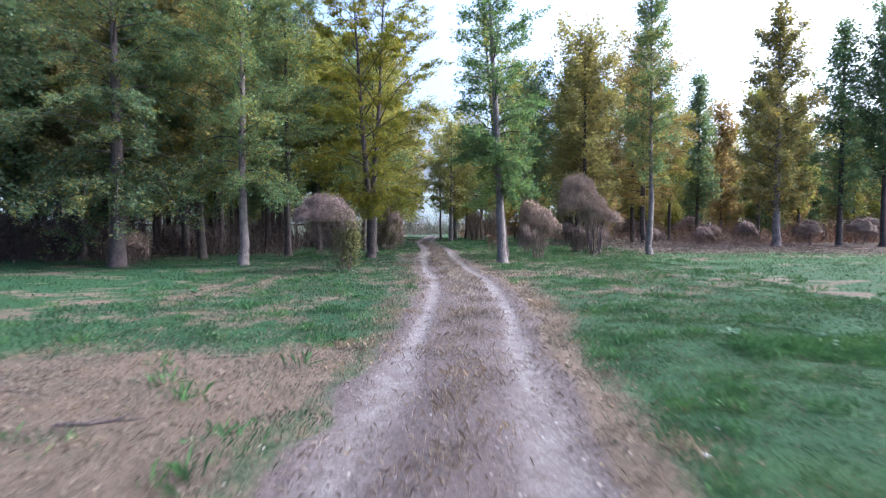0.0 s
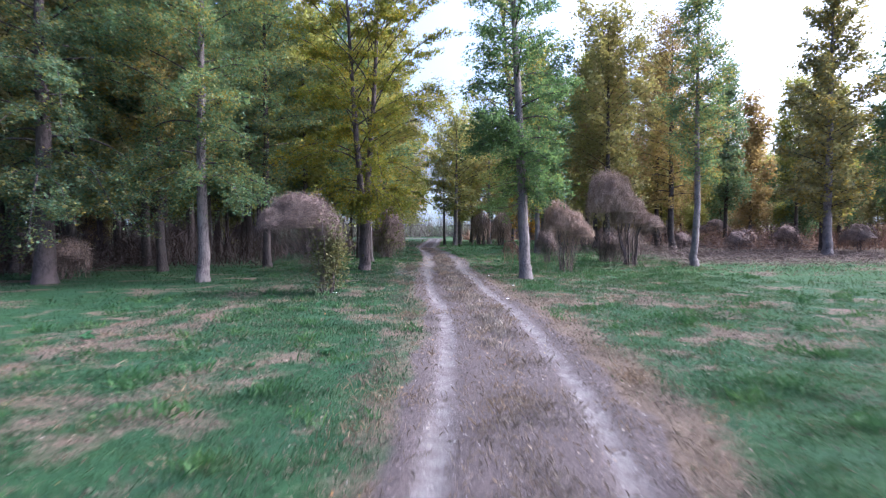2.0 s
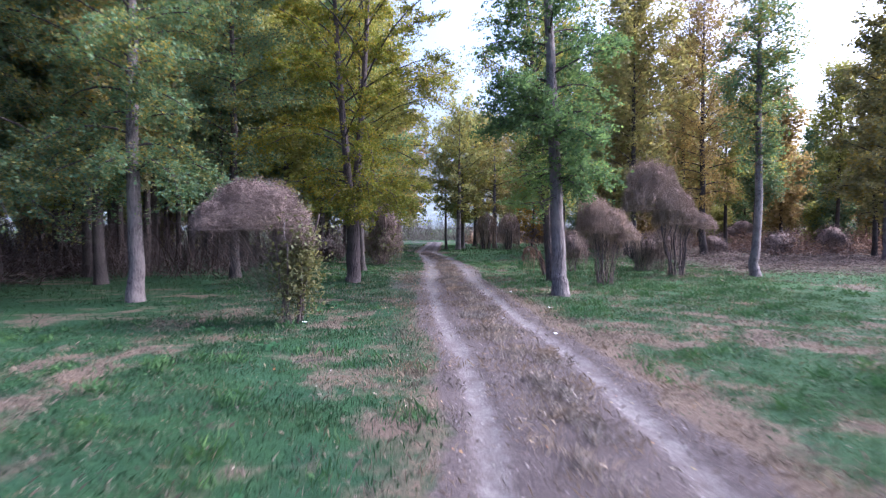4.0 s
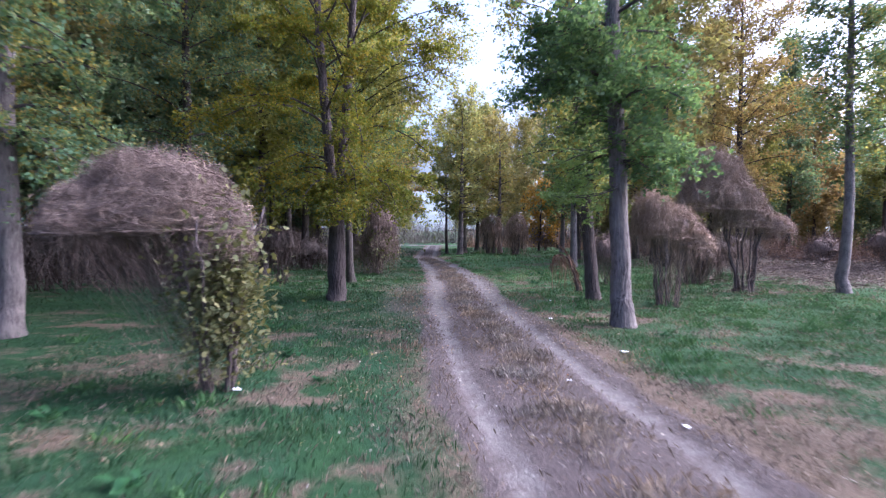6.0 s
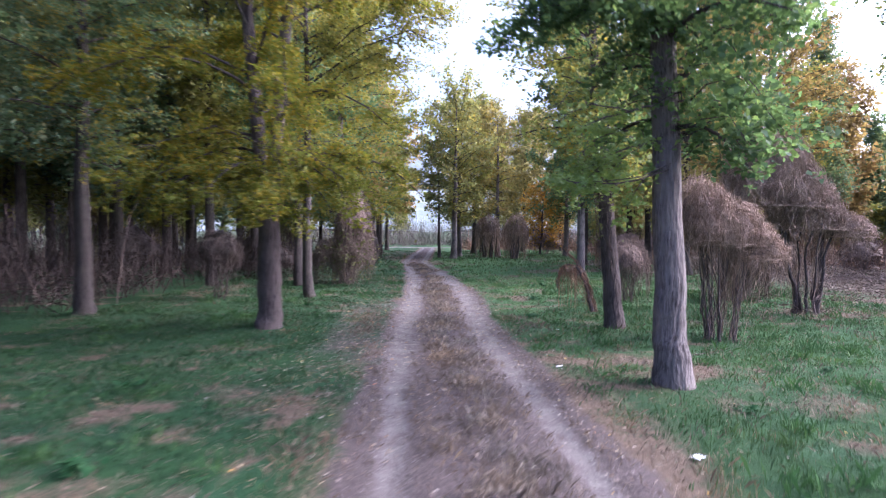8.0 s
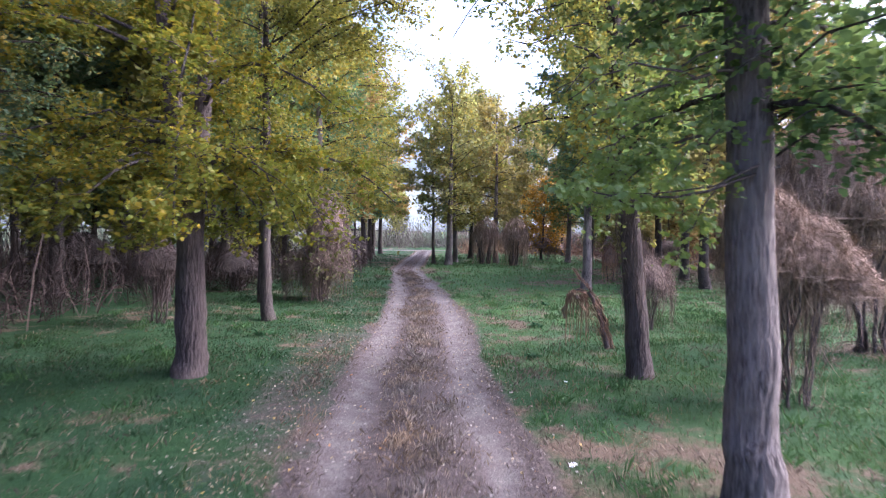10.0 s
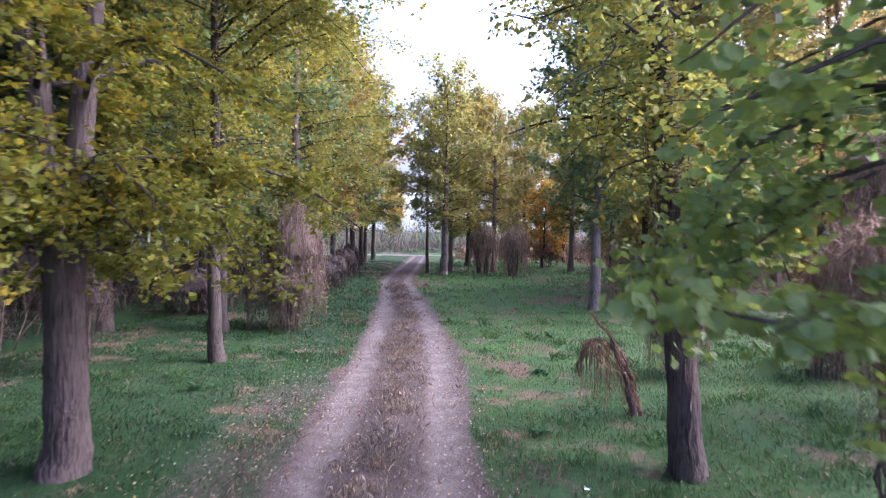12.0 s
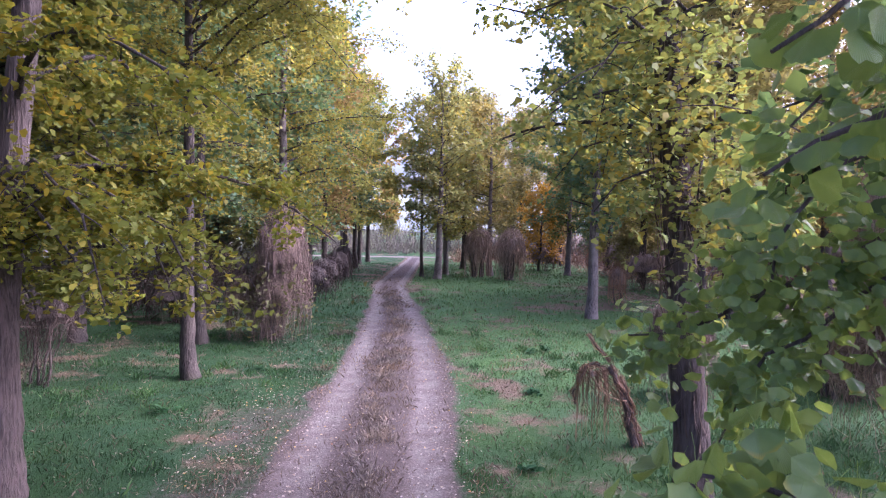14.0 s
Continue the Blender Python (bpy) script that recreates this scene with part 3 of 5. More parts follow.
tree(3.36, 31.75, "dark-trunked ginkgo with green leaves and dead climbers on its bark",
     grow(13.0, 0.19, 3.2, 2.4, "oval", 24000, 0.066, 12, lean=(-1.2, 0), up=1.4, flare=0.25, wander=0.006, single=True, leaf_shape=FAN, sides=14, droop=0.45, cluster=5, hang=0.8, per_metre=4.4,
          extra=[([(-0.25, 0, z0), (0.4 * dx, 0.4 * dy, z0 + 0.3), (0.8 * dx, 0.8 * dy, z0 + 0.1), (dx, dy, z1)], 0.02) for dx, dy, z0, z1 in
                 ((-1.3, -0.5, 3.5, 3.3), (-1.6, 0.2, 3.9, 3.6), (-0.3, -1.2, 3.1, 2.8), (0.5, -1.1, 2.9, 2.4), (0.9, -0.4, 3.2, 2.5), (-1.9, -0.4, 4.3, 4.1), (-1.5, -1.0, 4.7, 4.4), (-0.4, -0.7, 3.6, 3.3), (-0.2, -0.6, 4.2, 3.8), (-0.5, -0.9, 4.8, 4.4), (0.2, -0.6, 3.0, 2.4), (-2.2, 1.2, 5.6, 5.9), (-2.5, 0.4, 5.9, 6.4), (-1.9, -0.6, 5.4, 5.7))]), (0.19, 0.225, 0.08), M_BARK_BROWN)
tree(-4.42, 37.5, "slim dark-trunked ginkgo at the edge of the wood", grow(13.0, 0.15, 4.1, 2.3, "oval", 26000, 0.085, 14, cluster=3, up=1.6, per_metre=4.2, sides=12,
          extra=[([(0, 0, z0), (0.4 * dx, 0.4 * dy, z0 + 0.9), (0.75 * dx, 0.75 * dy, z0 + 1.2), (dx, dy, z1)], 0.03) for dx, dy, z0, z1 in
                 ((4.2, -1.8, 6.6, 7.2), (3.6, -2.4, 7.0, 8.4), (4.6, -1.0, 7.2, 8.2), (3.4, -0.6, 5.8, 6.0), (4.0, -2.8, 7.8, 9.4), (4.9, -2.0, 7.6, 8.9), (3.0, -1.6, 6.0, 6.6), (4.4, 0.2, 8.0, 8.6))]), OLIVE, M_BARK_DARK)
tree(-5.6, 40.9, "slim ginkgo with green leaves at the edge of the wood", grow(13.5, 0.16, 3.4, 3.1, "oval", 15000, 0.14, 15, up=1.2, per_metre=4.6), GREEN, M_BARK_DARK)
tree(-4.9, 46.5, "ginkgo with yellow-green leaves beside the track", grow(15.5, 0.2, 2.8, 4.1, "oval", 34000, 0.11, 16, cluster=3, up=1.2, per_metre=4.8), OLIVE)
tree(-8.95, 25.9, "pale-trunked ginkgo with green leaves at the edge of the wood", grow(15.5, 0.2, 3.3, 3.4, "oval", 66000, 0.082, 21, cluster=4, clump=0.15, up=1.2, per_metre=5.2, sides=14, lean=(0.2, 0), droop=0.7,
          extra=[([(0, 0, z0), (0.4 * q * math.cos(a), 0.4 * q * math.sin(a), z0 + 0.35), (0.8 * q * math.cos(a), 0.8 * q * math.sin(a), z0 - 0.1), (q * math.cos(a), q * math.sin(a), z1)], 0.03) for a, q, z0, z1 in ((-2.4, 2.2, 3.5, 2.6), (-1.5, 2.0, 3.6, 2.9), (-0.6, 2.4, 3.4, 2.4), (0.1, 2.6, 3.6, 2.3), (-3.0, 2.4, 4.0, 3.0))]), GREEN)
tree(-14.4, 25.6, "stout dark ginkgo with drooping green branches", grow(15.5, 0.33, 2.6, 5.2, "oval", 72000, 0.092, 22, cluster=4, sides=12, droop=0.95, rise_by=0.8, per_metre=5.0,
          extra=[([(0, 0, z0), (0.4 * q * math.cos(a), 0.4 * q * math.sin(a), z0 + 0.35), (0.8 * q * math.cos(a), 0.8 * q * math.sin(a), z0 - 0.1), (q * math.cos(a), q * math.sin(a), z1)], 0.03) for a, q, z0, z1 in ((-2.6, 4.2, 3.4, 2.2), (-2.0, 4.0, 3.2, 2.0), (-1.4, 3.6, 3.5, 2.3), (-0.8, 4.0, 3.3, 2.2), (-0.3, 4.2, 3.8, 2.4), (0.3, 3.8, 3.6, 2.6), (-3.1, 4.4, 3.9, 2.5), (-1.7, 2.6, 3.0, 2.2), (-0.5, 2.8, 4.2, 3.2))]), DEEP, M_BARK_BROWN)
tree(-9.0, 33.5, "tall dark-trunked ginkgo with deep green leaves", grow(15.5, 0.2, 3.6, 3.1, "oval", 40000, 0.095, 39, cluster=4, up=1.3, per_metre=4.6, sides=12), DEEP, M_BARK_DARK)
tree(-12.9, 31.0, "brown-trunked ginkgo in the wood with amber top leaves", grow(16.5, 0.21, 3.6, 3.2, "column", 19000, 0.17, 23, up=1.3, per_metre=4.6), BROWN, M_BARK_DARK)
tree(11.9, 33.6, "tall narrow ginkgo with a bare grey lower trunk", grow(15.3, 0.17, 4.2, 1.9, "column", 22000, 0.1, 25, cluster=3, up=1.6, per_metre=4.2, lean=(-0.3, 0), sides=12, droop=0.3), GREEN)
tree(24.8, 43.5, "cone-shaped ginkgo with golden lower leaves", grow(18.0, 0.3, 2.4, 4.0, "cone", 18000, 0.2, 26, up=1.6, per_metre=4.2, droop=0.3), BROWN)
tree(6.2, 46.6, "ginkgo with a clean grey trunk standing in the grass", grow(14.5, 0.2, 3.2, 2.8, "oval", 13000, 0.17, 27, up=1.6, per_metre=4.2), GREEN)
tree(-0.45, 64.0, "slim young ginkgo at the bend of the track", grow(9.5, 0.13, 3.0, 2.2, "oval", 4600, 0.18, 28, up=1.6, per_metre=4.2), (0.2, 0.25, 0.1), M_BARK_DARK)
tree(0.55, 62.2, "tall ginkgo at the bend of the track with thin yellow-green leaves", grow(12.4, 0.24, 3.6, 3.6, "oval", 7000, 0.2, 29, up=1.6, per_metre=4.2), (0.24, 0.255, 0.12))
tree(1.2, 66.4, "ginkgo with olive leaves behind the bend of the track", grow(11.6, 0.2, 2.6, 3.2, "oval", 7000, 0.21, 30, up=1.6, per_metre=4.2), (0.26, 0.27, 0.1))
tree(4.2, 65.5, "brownish ginkgo smothered by climbers", grow(11.5, 0.22, 3.3, 3.2, "oval", 5200, 0.21, 31, droop=0.6), (0.25, 0.23, 0.12))
tree(10.0, 67.5, "ginkgo with green leaves in the far meadow", grow(13.2, 0.22, 2.8, 3.2, "oval", 10000, 0.21, 32, up=1.6, per_metre=4.2), GREEN)

tree(-5.3, 63.0, "olive ginkgo reaching its boughs over the far track", grow(11.5, 0.2, 3.6, 4.6, "oval", 9000, 0.2, 33, per_metre=4.6, droop=0.45), OLIVE, M_BARK_DARK)
tree(-5.9, 71.5, "dark green ginkgo reaching its boughs over the far track", grow(11.0, 0.2, 3.4, 4.8, "oval", 8500, 0.22, 34, per_metre=4.6, droop=0.4), DEEP, M_BARK_DARK)
tree(-6.0, 80.5, "amber ginkgo at the far end of the track", grow(12.5, 0.22, 3.8, 5.0, "oval", 8000, 0.24, 35, per_metre=4.4, droop=0.35), AMBER, M_BARK_DARK)
tree(17.2, 50.0, "broad amber ginkgo at the meadow's edge", grow(17.5, 0.25, 3.4, 4.4, "oval", 28000, 0.13, 36, cluster=3, per_metre=4.6, up=1.3), (0.22, 0.165, 0.07), M_BARK_DARK, leaf=M_LEAF_FAR)
tree(8.6, 71.5, "low bushy ginkgo in full orange leaf", grow(6.5, 0.1, 0.9, 2.4, "oval", 4200, 0.2, 38, per_metre=5.0, up=1.3), (0.34, 0.2, 0.04), M_BARK_DARK)
tree(2.6, 72.5, "tall olive ginkgo behind the bend of the track", grow(13.5, 0.22, 3.0, 4.2, "oval", 9000, 0.22, 37, per_metre=4.4, up=1.2), BROWN, M_BARK_DARK)

# ---- the woods behind, from eight grown trees copied about ----
STOCK = []
for i, (H, r, base, R, shape, nl, sz, dr) in enumerate([(16.5, .22, 3.6, 3.1, "oval", 13000, .25, .5), (17.5, .23, 3.0, 3.3, "cone", 13500, .24, .35), (15.0, .19, 4.4, 2.6, "oval", 11800, .24, .5),
                                                      (18.0, .24, 5.0, 2.9, "column", 13000, .24, .4), (16.0, .21, 2.6, 3.8, "oval", 14500, .25, .7), (14.0, .17, 3.0, 2.4, "cone", 11000, .23, .3)]):
    STOCK.append(grow(H, r, base, R, shape, nl, sz, 60 + i, sides=7, droop=dr * 0.6, per_metre=4.2, clump=0.24, up=1.7, leaf_shape=SPRIG))
for i, (H, R, shape) in enumerate([(16.0, 3.4, "oval"), (17.0, 3.0, "column"), (15.5, 3.4, "cone")]):
    STOCK.append(grow(H, 0.2, 3.0, R, shape, 5200, 0.44, 80 + i, sides=5, droop=0.3, per_metre=2.6, clump=0.34, up=1.7, leaf_shape=SPRIG))
STOCK.append(grow(6.0, 0.07, 0.5, 2.1, "oval", 3600, 0.30, 90, sides=5, droop=0.3, per_metre=5.0, clump=0.3, leaf_shape=SPRIG, up=1.5))
LEAF_WORDS = {GREEN: "green", DEEP: "dark green", OLIVE: "olive-green", GOLD: "golden-yellow", AMBER: "amber", BROWN: "brownish-green"}
MASTERS = {}


def wood_tree(x, y, kind, color, turn, grow_by=1.0):
    key = kind
    m = Matrix.Translation((x, y, -0.04)) @ Matrix.Rotation(turn, 4, 'Z')
    if key not in MASTERS:
        t = thing("ginkgo_tree", (0, 0, 0), "", "tree", "ginkgo trees of the wood")
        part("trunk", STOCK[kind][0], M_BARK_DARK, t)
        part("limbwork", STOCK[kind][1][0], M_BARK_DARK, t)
        part("crown", STOCK[kind][2], M_LEAF_FAR, t)
        t.matrix_basis = m
        MASTERS[key] = t
    else:
        t = copy_thing(MASTERS[key], m)
    t.scale = (grow_by,) * 3
    tagged(t, "tall ginkgo with %s leaves among the trees of the wood" % LEAF_WORDS[color])
    for c in t.children:
        if c.name.startswith("crown"):
            c.color = (*color, 1)
    return t


rw = np.random.RandomState(77)
taken = [(-9.0, 33.5), (-14.4, 25.6), (-12.9, 31.0), (-8.95, 25.9), (-3.94, 31.65), (-4.42, 37.5), (-5.6, 40.9), (-4.9, 46.5)]
# placed by sight: the ones that stand out against the sky and along the clearings
for x, y, k, c, g in [(-8.8, 40.8, 2, OLIVE, 1), (-12.6, 41.5, 3, DEEP, 1), (-13.2, 42.2, 0, DEEP, .95), (-17.8, 32.3, 3, DEEP, 1), (-21.5, 27.0, 4, DEEP, 1.05), (-24, 36, 3, BROWN, 1),
                      (-19.5, 22.0, 4, DEEP, 1.0), (-8.2, 46.0, 0, GREEN, 1), (-6.0, 52.5, 4, GREEN, 1), (-5.6, 57.0, 0, AMBER, .8), (-7.8, 60.5, 4, OLIVE, .95), (-8.6, 68, 4, GREEN, 1), (-6.4, 77, 0, OLIVE, .95), (-9, 84, 2, BROWN, .9),
                      (8.4, 54.7, 2, GREEN, 1), (12.8, 56.0, 0, OLIVE, 1), (11.5, 47.0, 4, GOLD, 1.0), (12.4, 51.5, 1, AMBER, 1), (17.8, 55, 0, GOLD, 1.0), (13.5, 62, 1, GOLD, 1.05), (26.0, 60, 5, DEEP, 1.15), (22.0, 57, 2, OLIVE, .85),
                      (27.0, 47.5, 5, BROWN, .95), (30.5, 45.0, 1, GREEN, 1.0), (33.5, 44.5, 3, DEEP, 1.0), (36.5, 47, 0, GREEN, 1.0), (29.5, 55, 2, OLIVE, .9), (40, 46, 4, BROWN, 1), (44, 50, 3, GREEN, 1), (34, 56, 5, OLIVE, 1),
                      (3.4, 74, 4, OLIVE, .85), (8.0, 78, 0, GOLD, .85), (12.0, 79, 5, AMBER, .8), (15.0, 74, 3, DEEP, 1), (18.5, 68, 0, GREEN, 1), (6.0, 86, 2, AMBER, .9), (11.5, 88, 0, BROWN, 1), (20, 80, 1, OLIVE, 1), (25, 72, 0, AMBER, .95)]:
    wood_tree(x, y, k, c, rw.uniform(0, 6.28), g * rw.uniform(0.96, 1.05))
    taken.append((x, y))
cols = [DEEP, DEEP, GREEN, BROWN, OLIVE]
for gx in np.arange(-62, -8, 6.2):
    for gy in np.arange(22, 92, 6.4):
        x, y = gx + rw.uniform(-1.2, 1.2), gy + rw.uniform(-1.4, 1.4)
        if x < -46 or y > 78 or x < -0.55 * (y - 2) - 14 or x > -10.5 or (y < 30 and x > -20) or min((x - a) ** 2 + (y - b) ** 2 for a, b in taken) < 9:
            continue
        wood_tree(x, y, rw.randint(0, 6) if x > -20 and y < 60 else rw.randint(6, 9), cols[rw.randint(0, 5)], rw.uniform(0, 6.28), rw.uniform(0.9, 1.08))
        taken.append((x, y))
cols = [DEEP, DEEP, BROWN]
for i in range(80):
    x, y = rw.uniform(-24, -9.5), rw.uniform(29, 56)
    if min((x - a) ** 2 + (y - b) ** 2 for a, b in taken) < 5.5:
        continue
    wood_tree(x, y, (2, 3, 3)[i % 3], cols[i % 3], rw.uniform(0, 6.28), rw.uniform(0.88, 1.0))
    taken.append((x, y))
cols = [OLIVE, GOLD, AMBER, GREEN, GOLD]
for gx in np.arange(22, 74, 7.0):
    for gy in np.arange(62, 100, 8.0):
        x, y = gx + rw.uniform(-1.6, 1.6), gy + rw.uniform(-1.6, 1.6)
        if x > 0.8 * y + 6 or min((x - a) ** 2 + (y - b) ** 2 for a, b in taken) < 12:
            continue
        wood_tree(x, y, rw.randint(6, 9), cols[rw.randint(0, 5)], rw.uniform(0, 6.28), rw.uniform(0.64, 0.85))
        taken.append((x, y))


for gx in np.arange(-70, 110, 8.0):
    for gy in (100, 109, 119):
        x, y = gx + rw.uniform(-2, 2), gy + rw.uniform(-2.5, 2.5)
        if -13 < x < 5 and gy < 105:
            continue
        wood_tree(x, y, rw.randint(6, 9), cols[rw.randint(0, 5)], rw.uniform(0, 6.28), rw.uniform(0.75, 0.95) * (0.8 if -14 < x < 8 else 1))

cols = [BROWN, DEEP, OLIVE, BROWN, AMBER]
for i in range(58):
    x, y = (rw.uniform(13, 68), rw.uniform(63, 97)) if i < 44 else (rw.uniform(-40, -11), rw.uniform(48, 76))
    if x < 0.9 * y + 4:
        tagged(wood_tree(x, y, 9, cols[rw.randint(0, 5)], rw.uniform(0, 6.28), rw.uniform(0.6, 1.05)), "young bushy ginkgo growing under the taller trees")


# ---- shrubs smothered by dead climbers ----
def vine_shape(domes, stems, strands, seed, leafy=0, width=0.010, hang=0.6, fringe=0.35, core=0.72, inner=0.16, winds=5):
    """Domes: centre and half-sizes of the draped caps; stems: lines from the foot up."""
    rng = np.random.RandomState(seed)
    cores, lines = [], []
    for (cx, cy, cz), (ax, ay, az) in domes:
        lon, lat = np.linspace(0, 2 * np.pi, 20, endpoint=False), np.linspace(0.05, np.pi / 2, 9)
        lo, la = np.meshgrid(lon, lat)
        lump = core + 0.45 * (field(lo * 3 + seed, la * 3 + 5, 1.3, 3) - 0.5)
        v = np.stack([cx + ax * lump * np.cos(la) * np.cos(lo), cy + ay * lump * np.cos(la) * np.sin(lo), cz + az * lump * np.sin(la)], -1).reshape(-1, 3)
        k = 20
        i = np.arange(8)[:, None] * k
        j, j2 = np.arange(k)[None], (np.arange(k)[None] + 1) % k
        q = np.stack([i + j, i + j2, i + k + j2, i + k + j], -1).reshape(-1, 4)
        cores.append((v, np.concatenate([q[:, [0, 1, 2]], q[:, [0, 2, 3]]])))
        share = int(strands * (ax * ay) / sum(d[1][0] * d[1][1] for d in domes))
        lo0, la0 = rng.uniform(0, 2 * np.pi, share), np.arcsin(rng.uniform(-0.1, 1, share))
        head = np.where(rng.uniform(size=share) < 0.5, rng.normal(-np.pi / 2, 0.5, share), rng.uniform(0, 2 * np.pi, share))
        kk, pts, z = 8, [], None
        hanging = rng.uniform(size=share) < fringe
        drop = hang * rng.uniform(0.2, 1.0, share) ** 1.5 * np.where(hanging, 1.0, 0.2)
        bulge = rng.normal(1.0, 0.07, share)
        for s in range(kk):
            head = head + rng.normal(0, 0.8, share)
            lo0 = lo0 + 0.11 * np.cos(head) / np.maximum(np.cos(la0), 0.3) * np.where(hanging, 0.45, 1)
            la0 = la0 + np.where(hanging, -0.17 * rng.uniform(0.2, 1.6, share), 0.12 * np.sin(head))
            over = np.clip(-0.1 - la0, 0, None)
            la = np.clip(la0, -0.1, np.pi / 2)
            lum = bulge * (0.88 + 0.45 * (field(lo0 * 3 + seed, la * 3 + 5, 1.3, 3) - 0.5)) * rng.normal(1, 0.03, share)
            pts.append(np.stack([cx + ax * lum * np.cos(la) * np.cos(lo0), cy + ay * lum * np.cos(la) * np.sin(lo0), np.maximum(cz + az * lum * np.sin(la) - over * drop * 1.6, 0.05)], -1))
        lines.append(np.stack(pts, 1))
    if domes:
        n = max(30, int(strands * inner))
        d = rng.randint(0, len(domes), n)
        c, q = np.array([v[0] for v in domes])[d], np.array([v[1] for v in domes])[d]
        a, rr = rng.uniform(0, 2 * np.pi, n), np.sqrt(rng.uniform(0, 0.75, n))
        head = c + np.stack([q[:, 0] * rr * np.cos(a), q[:, 1] * rr * np.sin(a), q[:, 2] * rng.uniform(-0.1, 0.5, n)], -1)
        a2, r2 = rng.uniform(0, 2 * np.pi, n), rng.uniform(0.05, 0.42, n)
        foot = np.stack([r2 * np.cos(a2), r2 * np.sin(a2), 0.02 + 0 * a2], -1)
        end = rng.uniform(0.25, 1.0, n)[:, None, None]
        s = np.linspace(0, 1, 8)[None, :, None] * end
        bow = np.cumsum(rng.normal(0, 0.05, (n, 8, 3)), 1)
        path = head[:, None] * (1 - s ** 0.8) + foot[:, None] * s ** 0.8 + bow
        path[..., 2] = np.maximum(path[..., 2], 0.03)
        lines.append(path)
    wood = []
    for line, rad in stems:
        line = np.array(line, float)
        t = np.linspace(0, len(line) - 1, 9)
        p = np.stack([np.interp(t, range(len(line)), line[:, c]) for c in range(3)], -1) + rng.normal(0, 0.02, (9, 3))
        wood.append(mesh_of("stem", *tube(p, np.linspace(rad, rad * 0.55, 9), 7), True))
        wind = p[None] + rng.normal(0, rad * 1.1, (winds, 9, 3)) * (1, 1, 0.5)
        lines.append(wind)
    strand = [ribbons(l, width, rng) for l in lines]
    lv = None
    if leafy:
        cap = np.concatenate([l.reshape(-1, 3) for l in lines])
        lv = cap[rng.choice(len(cap), leafy)] + rng.normal(0, 0.06, (leafy, 3))
    return joined(cores) if cores else None, joined(strand), wood, lv, rng


def vine_shrub(x, y, label, domes, stems, strands, seed, mat=None, leaf_sites=None, **kw):
    t = thing("vine_covered_shrub", (x, y, float(height(np.array([x]), np.array([y]))[0]) - 0.02), label, "shrub")
    core, strand, wood, lv, rng = vine_shape(domes, stems, strands, seed, **kw)
    if core:
        # shrubs in the wood get a dark core too, standing in for shade
        part("tangle", mesh_of("tangle", *core, True), M_BARK_DARK if mat == M_VINE_SHADED else M_CORE, t)
    part("dead_vines", mesh_of("dead_vines", *strand), mat or M_VINE, t, "dry tangled climber stems")
    for me in wood:
        part("stem", me, M_BARK_BROWN, t)
    if leaf_sites is not None:
        (c, h, n, size) = leaf_sites
        at = np.array(c) + np.random.RandomState(seed).normal(0, 1, (n, 3)) * np.array(h)
        at[:, 2] = np.maximum(at[:, 2], 0.25)
        part("leaves", mesh_of("leaves", *leaves(at, size, rng, FAN, 0.9)), M_IVY, t, "yellow-green climber leaves", (0.095, 0.1, 0.045))
    return t


def sheaf(n, foot, top, spread, seed, rad=0.03):
    r = np.random.RandomState(seed)
    out = []
    for i in range(n):
        a = r.uniform(0, 6.28)
        f = np.array([foot * np.cos(a), foot * np.sin(a), -0.05]) * r.uniform(0.4, 1, 3)
        e = np.array([spread * np.cos(a), spread * np.sin(a), top]) * (*r.uniform(0.4, 1.1, 2), r.uniform(0.75, 1.05))
        out.append(([f, f * 0.6 + e * 0.25 + r.normal(0, 0.06, 3), f * 0.2 + e * 0.65 + r.normal(0, 0.08, 3), e], rad * r.uniform(0.5, 1.2)))
    return out


vine_shrub(-3.75, 22.3, "mushroom-shaped shrub smothered in dead vines with yellow-green leaves down one side", [((-0.78, 0.15, 2.08), (1.12, 1.0, 0.90)), ((-1.3, -0.1, 2.02), (0.78, 0.85, 0.56)), ((-0.02, 0.0, 1.72), (0.5, 0.55, 0.72))],
           sheaf(9, 0.2, 2.2, 0.55, 1, 0.03), 12500, 41, leaf_sites=((0.1, -0.1, 1.28), (0.25, 0.25, 0.45), 3400, 0.068), hang=0.35, fringe=0.06, width=0.0055, core=0.7, inner=0.03)
vine_shrub(4.92, 30.3, "shrub of many thin stems under a cap of dead pinkish vines", [((-0.36, 0.1, 2.0), (0.72, 0.68, 1.1)), ((0.15, 0.0, 1.9), (0.78, 0.6, 0.8)), ((0.62, 0.0, 1.62), (0.6, 0.52, 0.52))], sheaf(24, 0.3, 2.3, 0.6, 2, 0.02), 7200, 42, M_VINE_TAN, hang=0.4, fringe=0.14, inner=0.02, width=0.007, core=0.66)
vine_shrub(8.8, 33.9, "tall dome of dead tan vines over a leaning shrub", [((-0.95, 0.1, 2.85), (1.35, 1.1, 1.85)), ((-0.05, 0.1, 2.25), (1.0, 0.9, 1.3)), ((0.9, 0.0, 2.0), (0.75, 0.65, 0.6))], sheaf(9, 0.3, 2.6, 0.7, 3, 0.05), 7600, 43, M_VINE_TAN, hang=0.45, fringe=0.13, inner=0.015, width=0.0115, core=0.66)
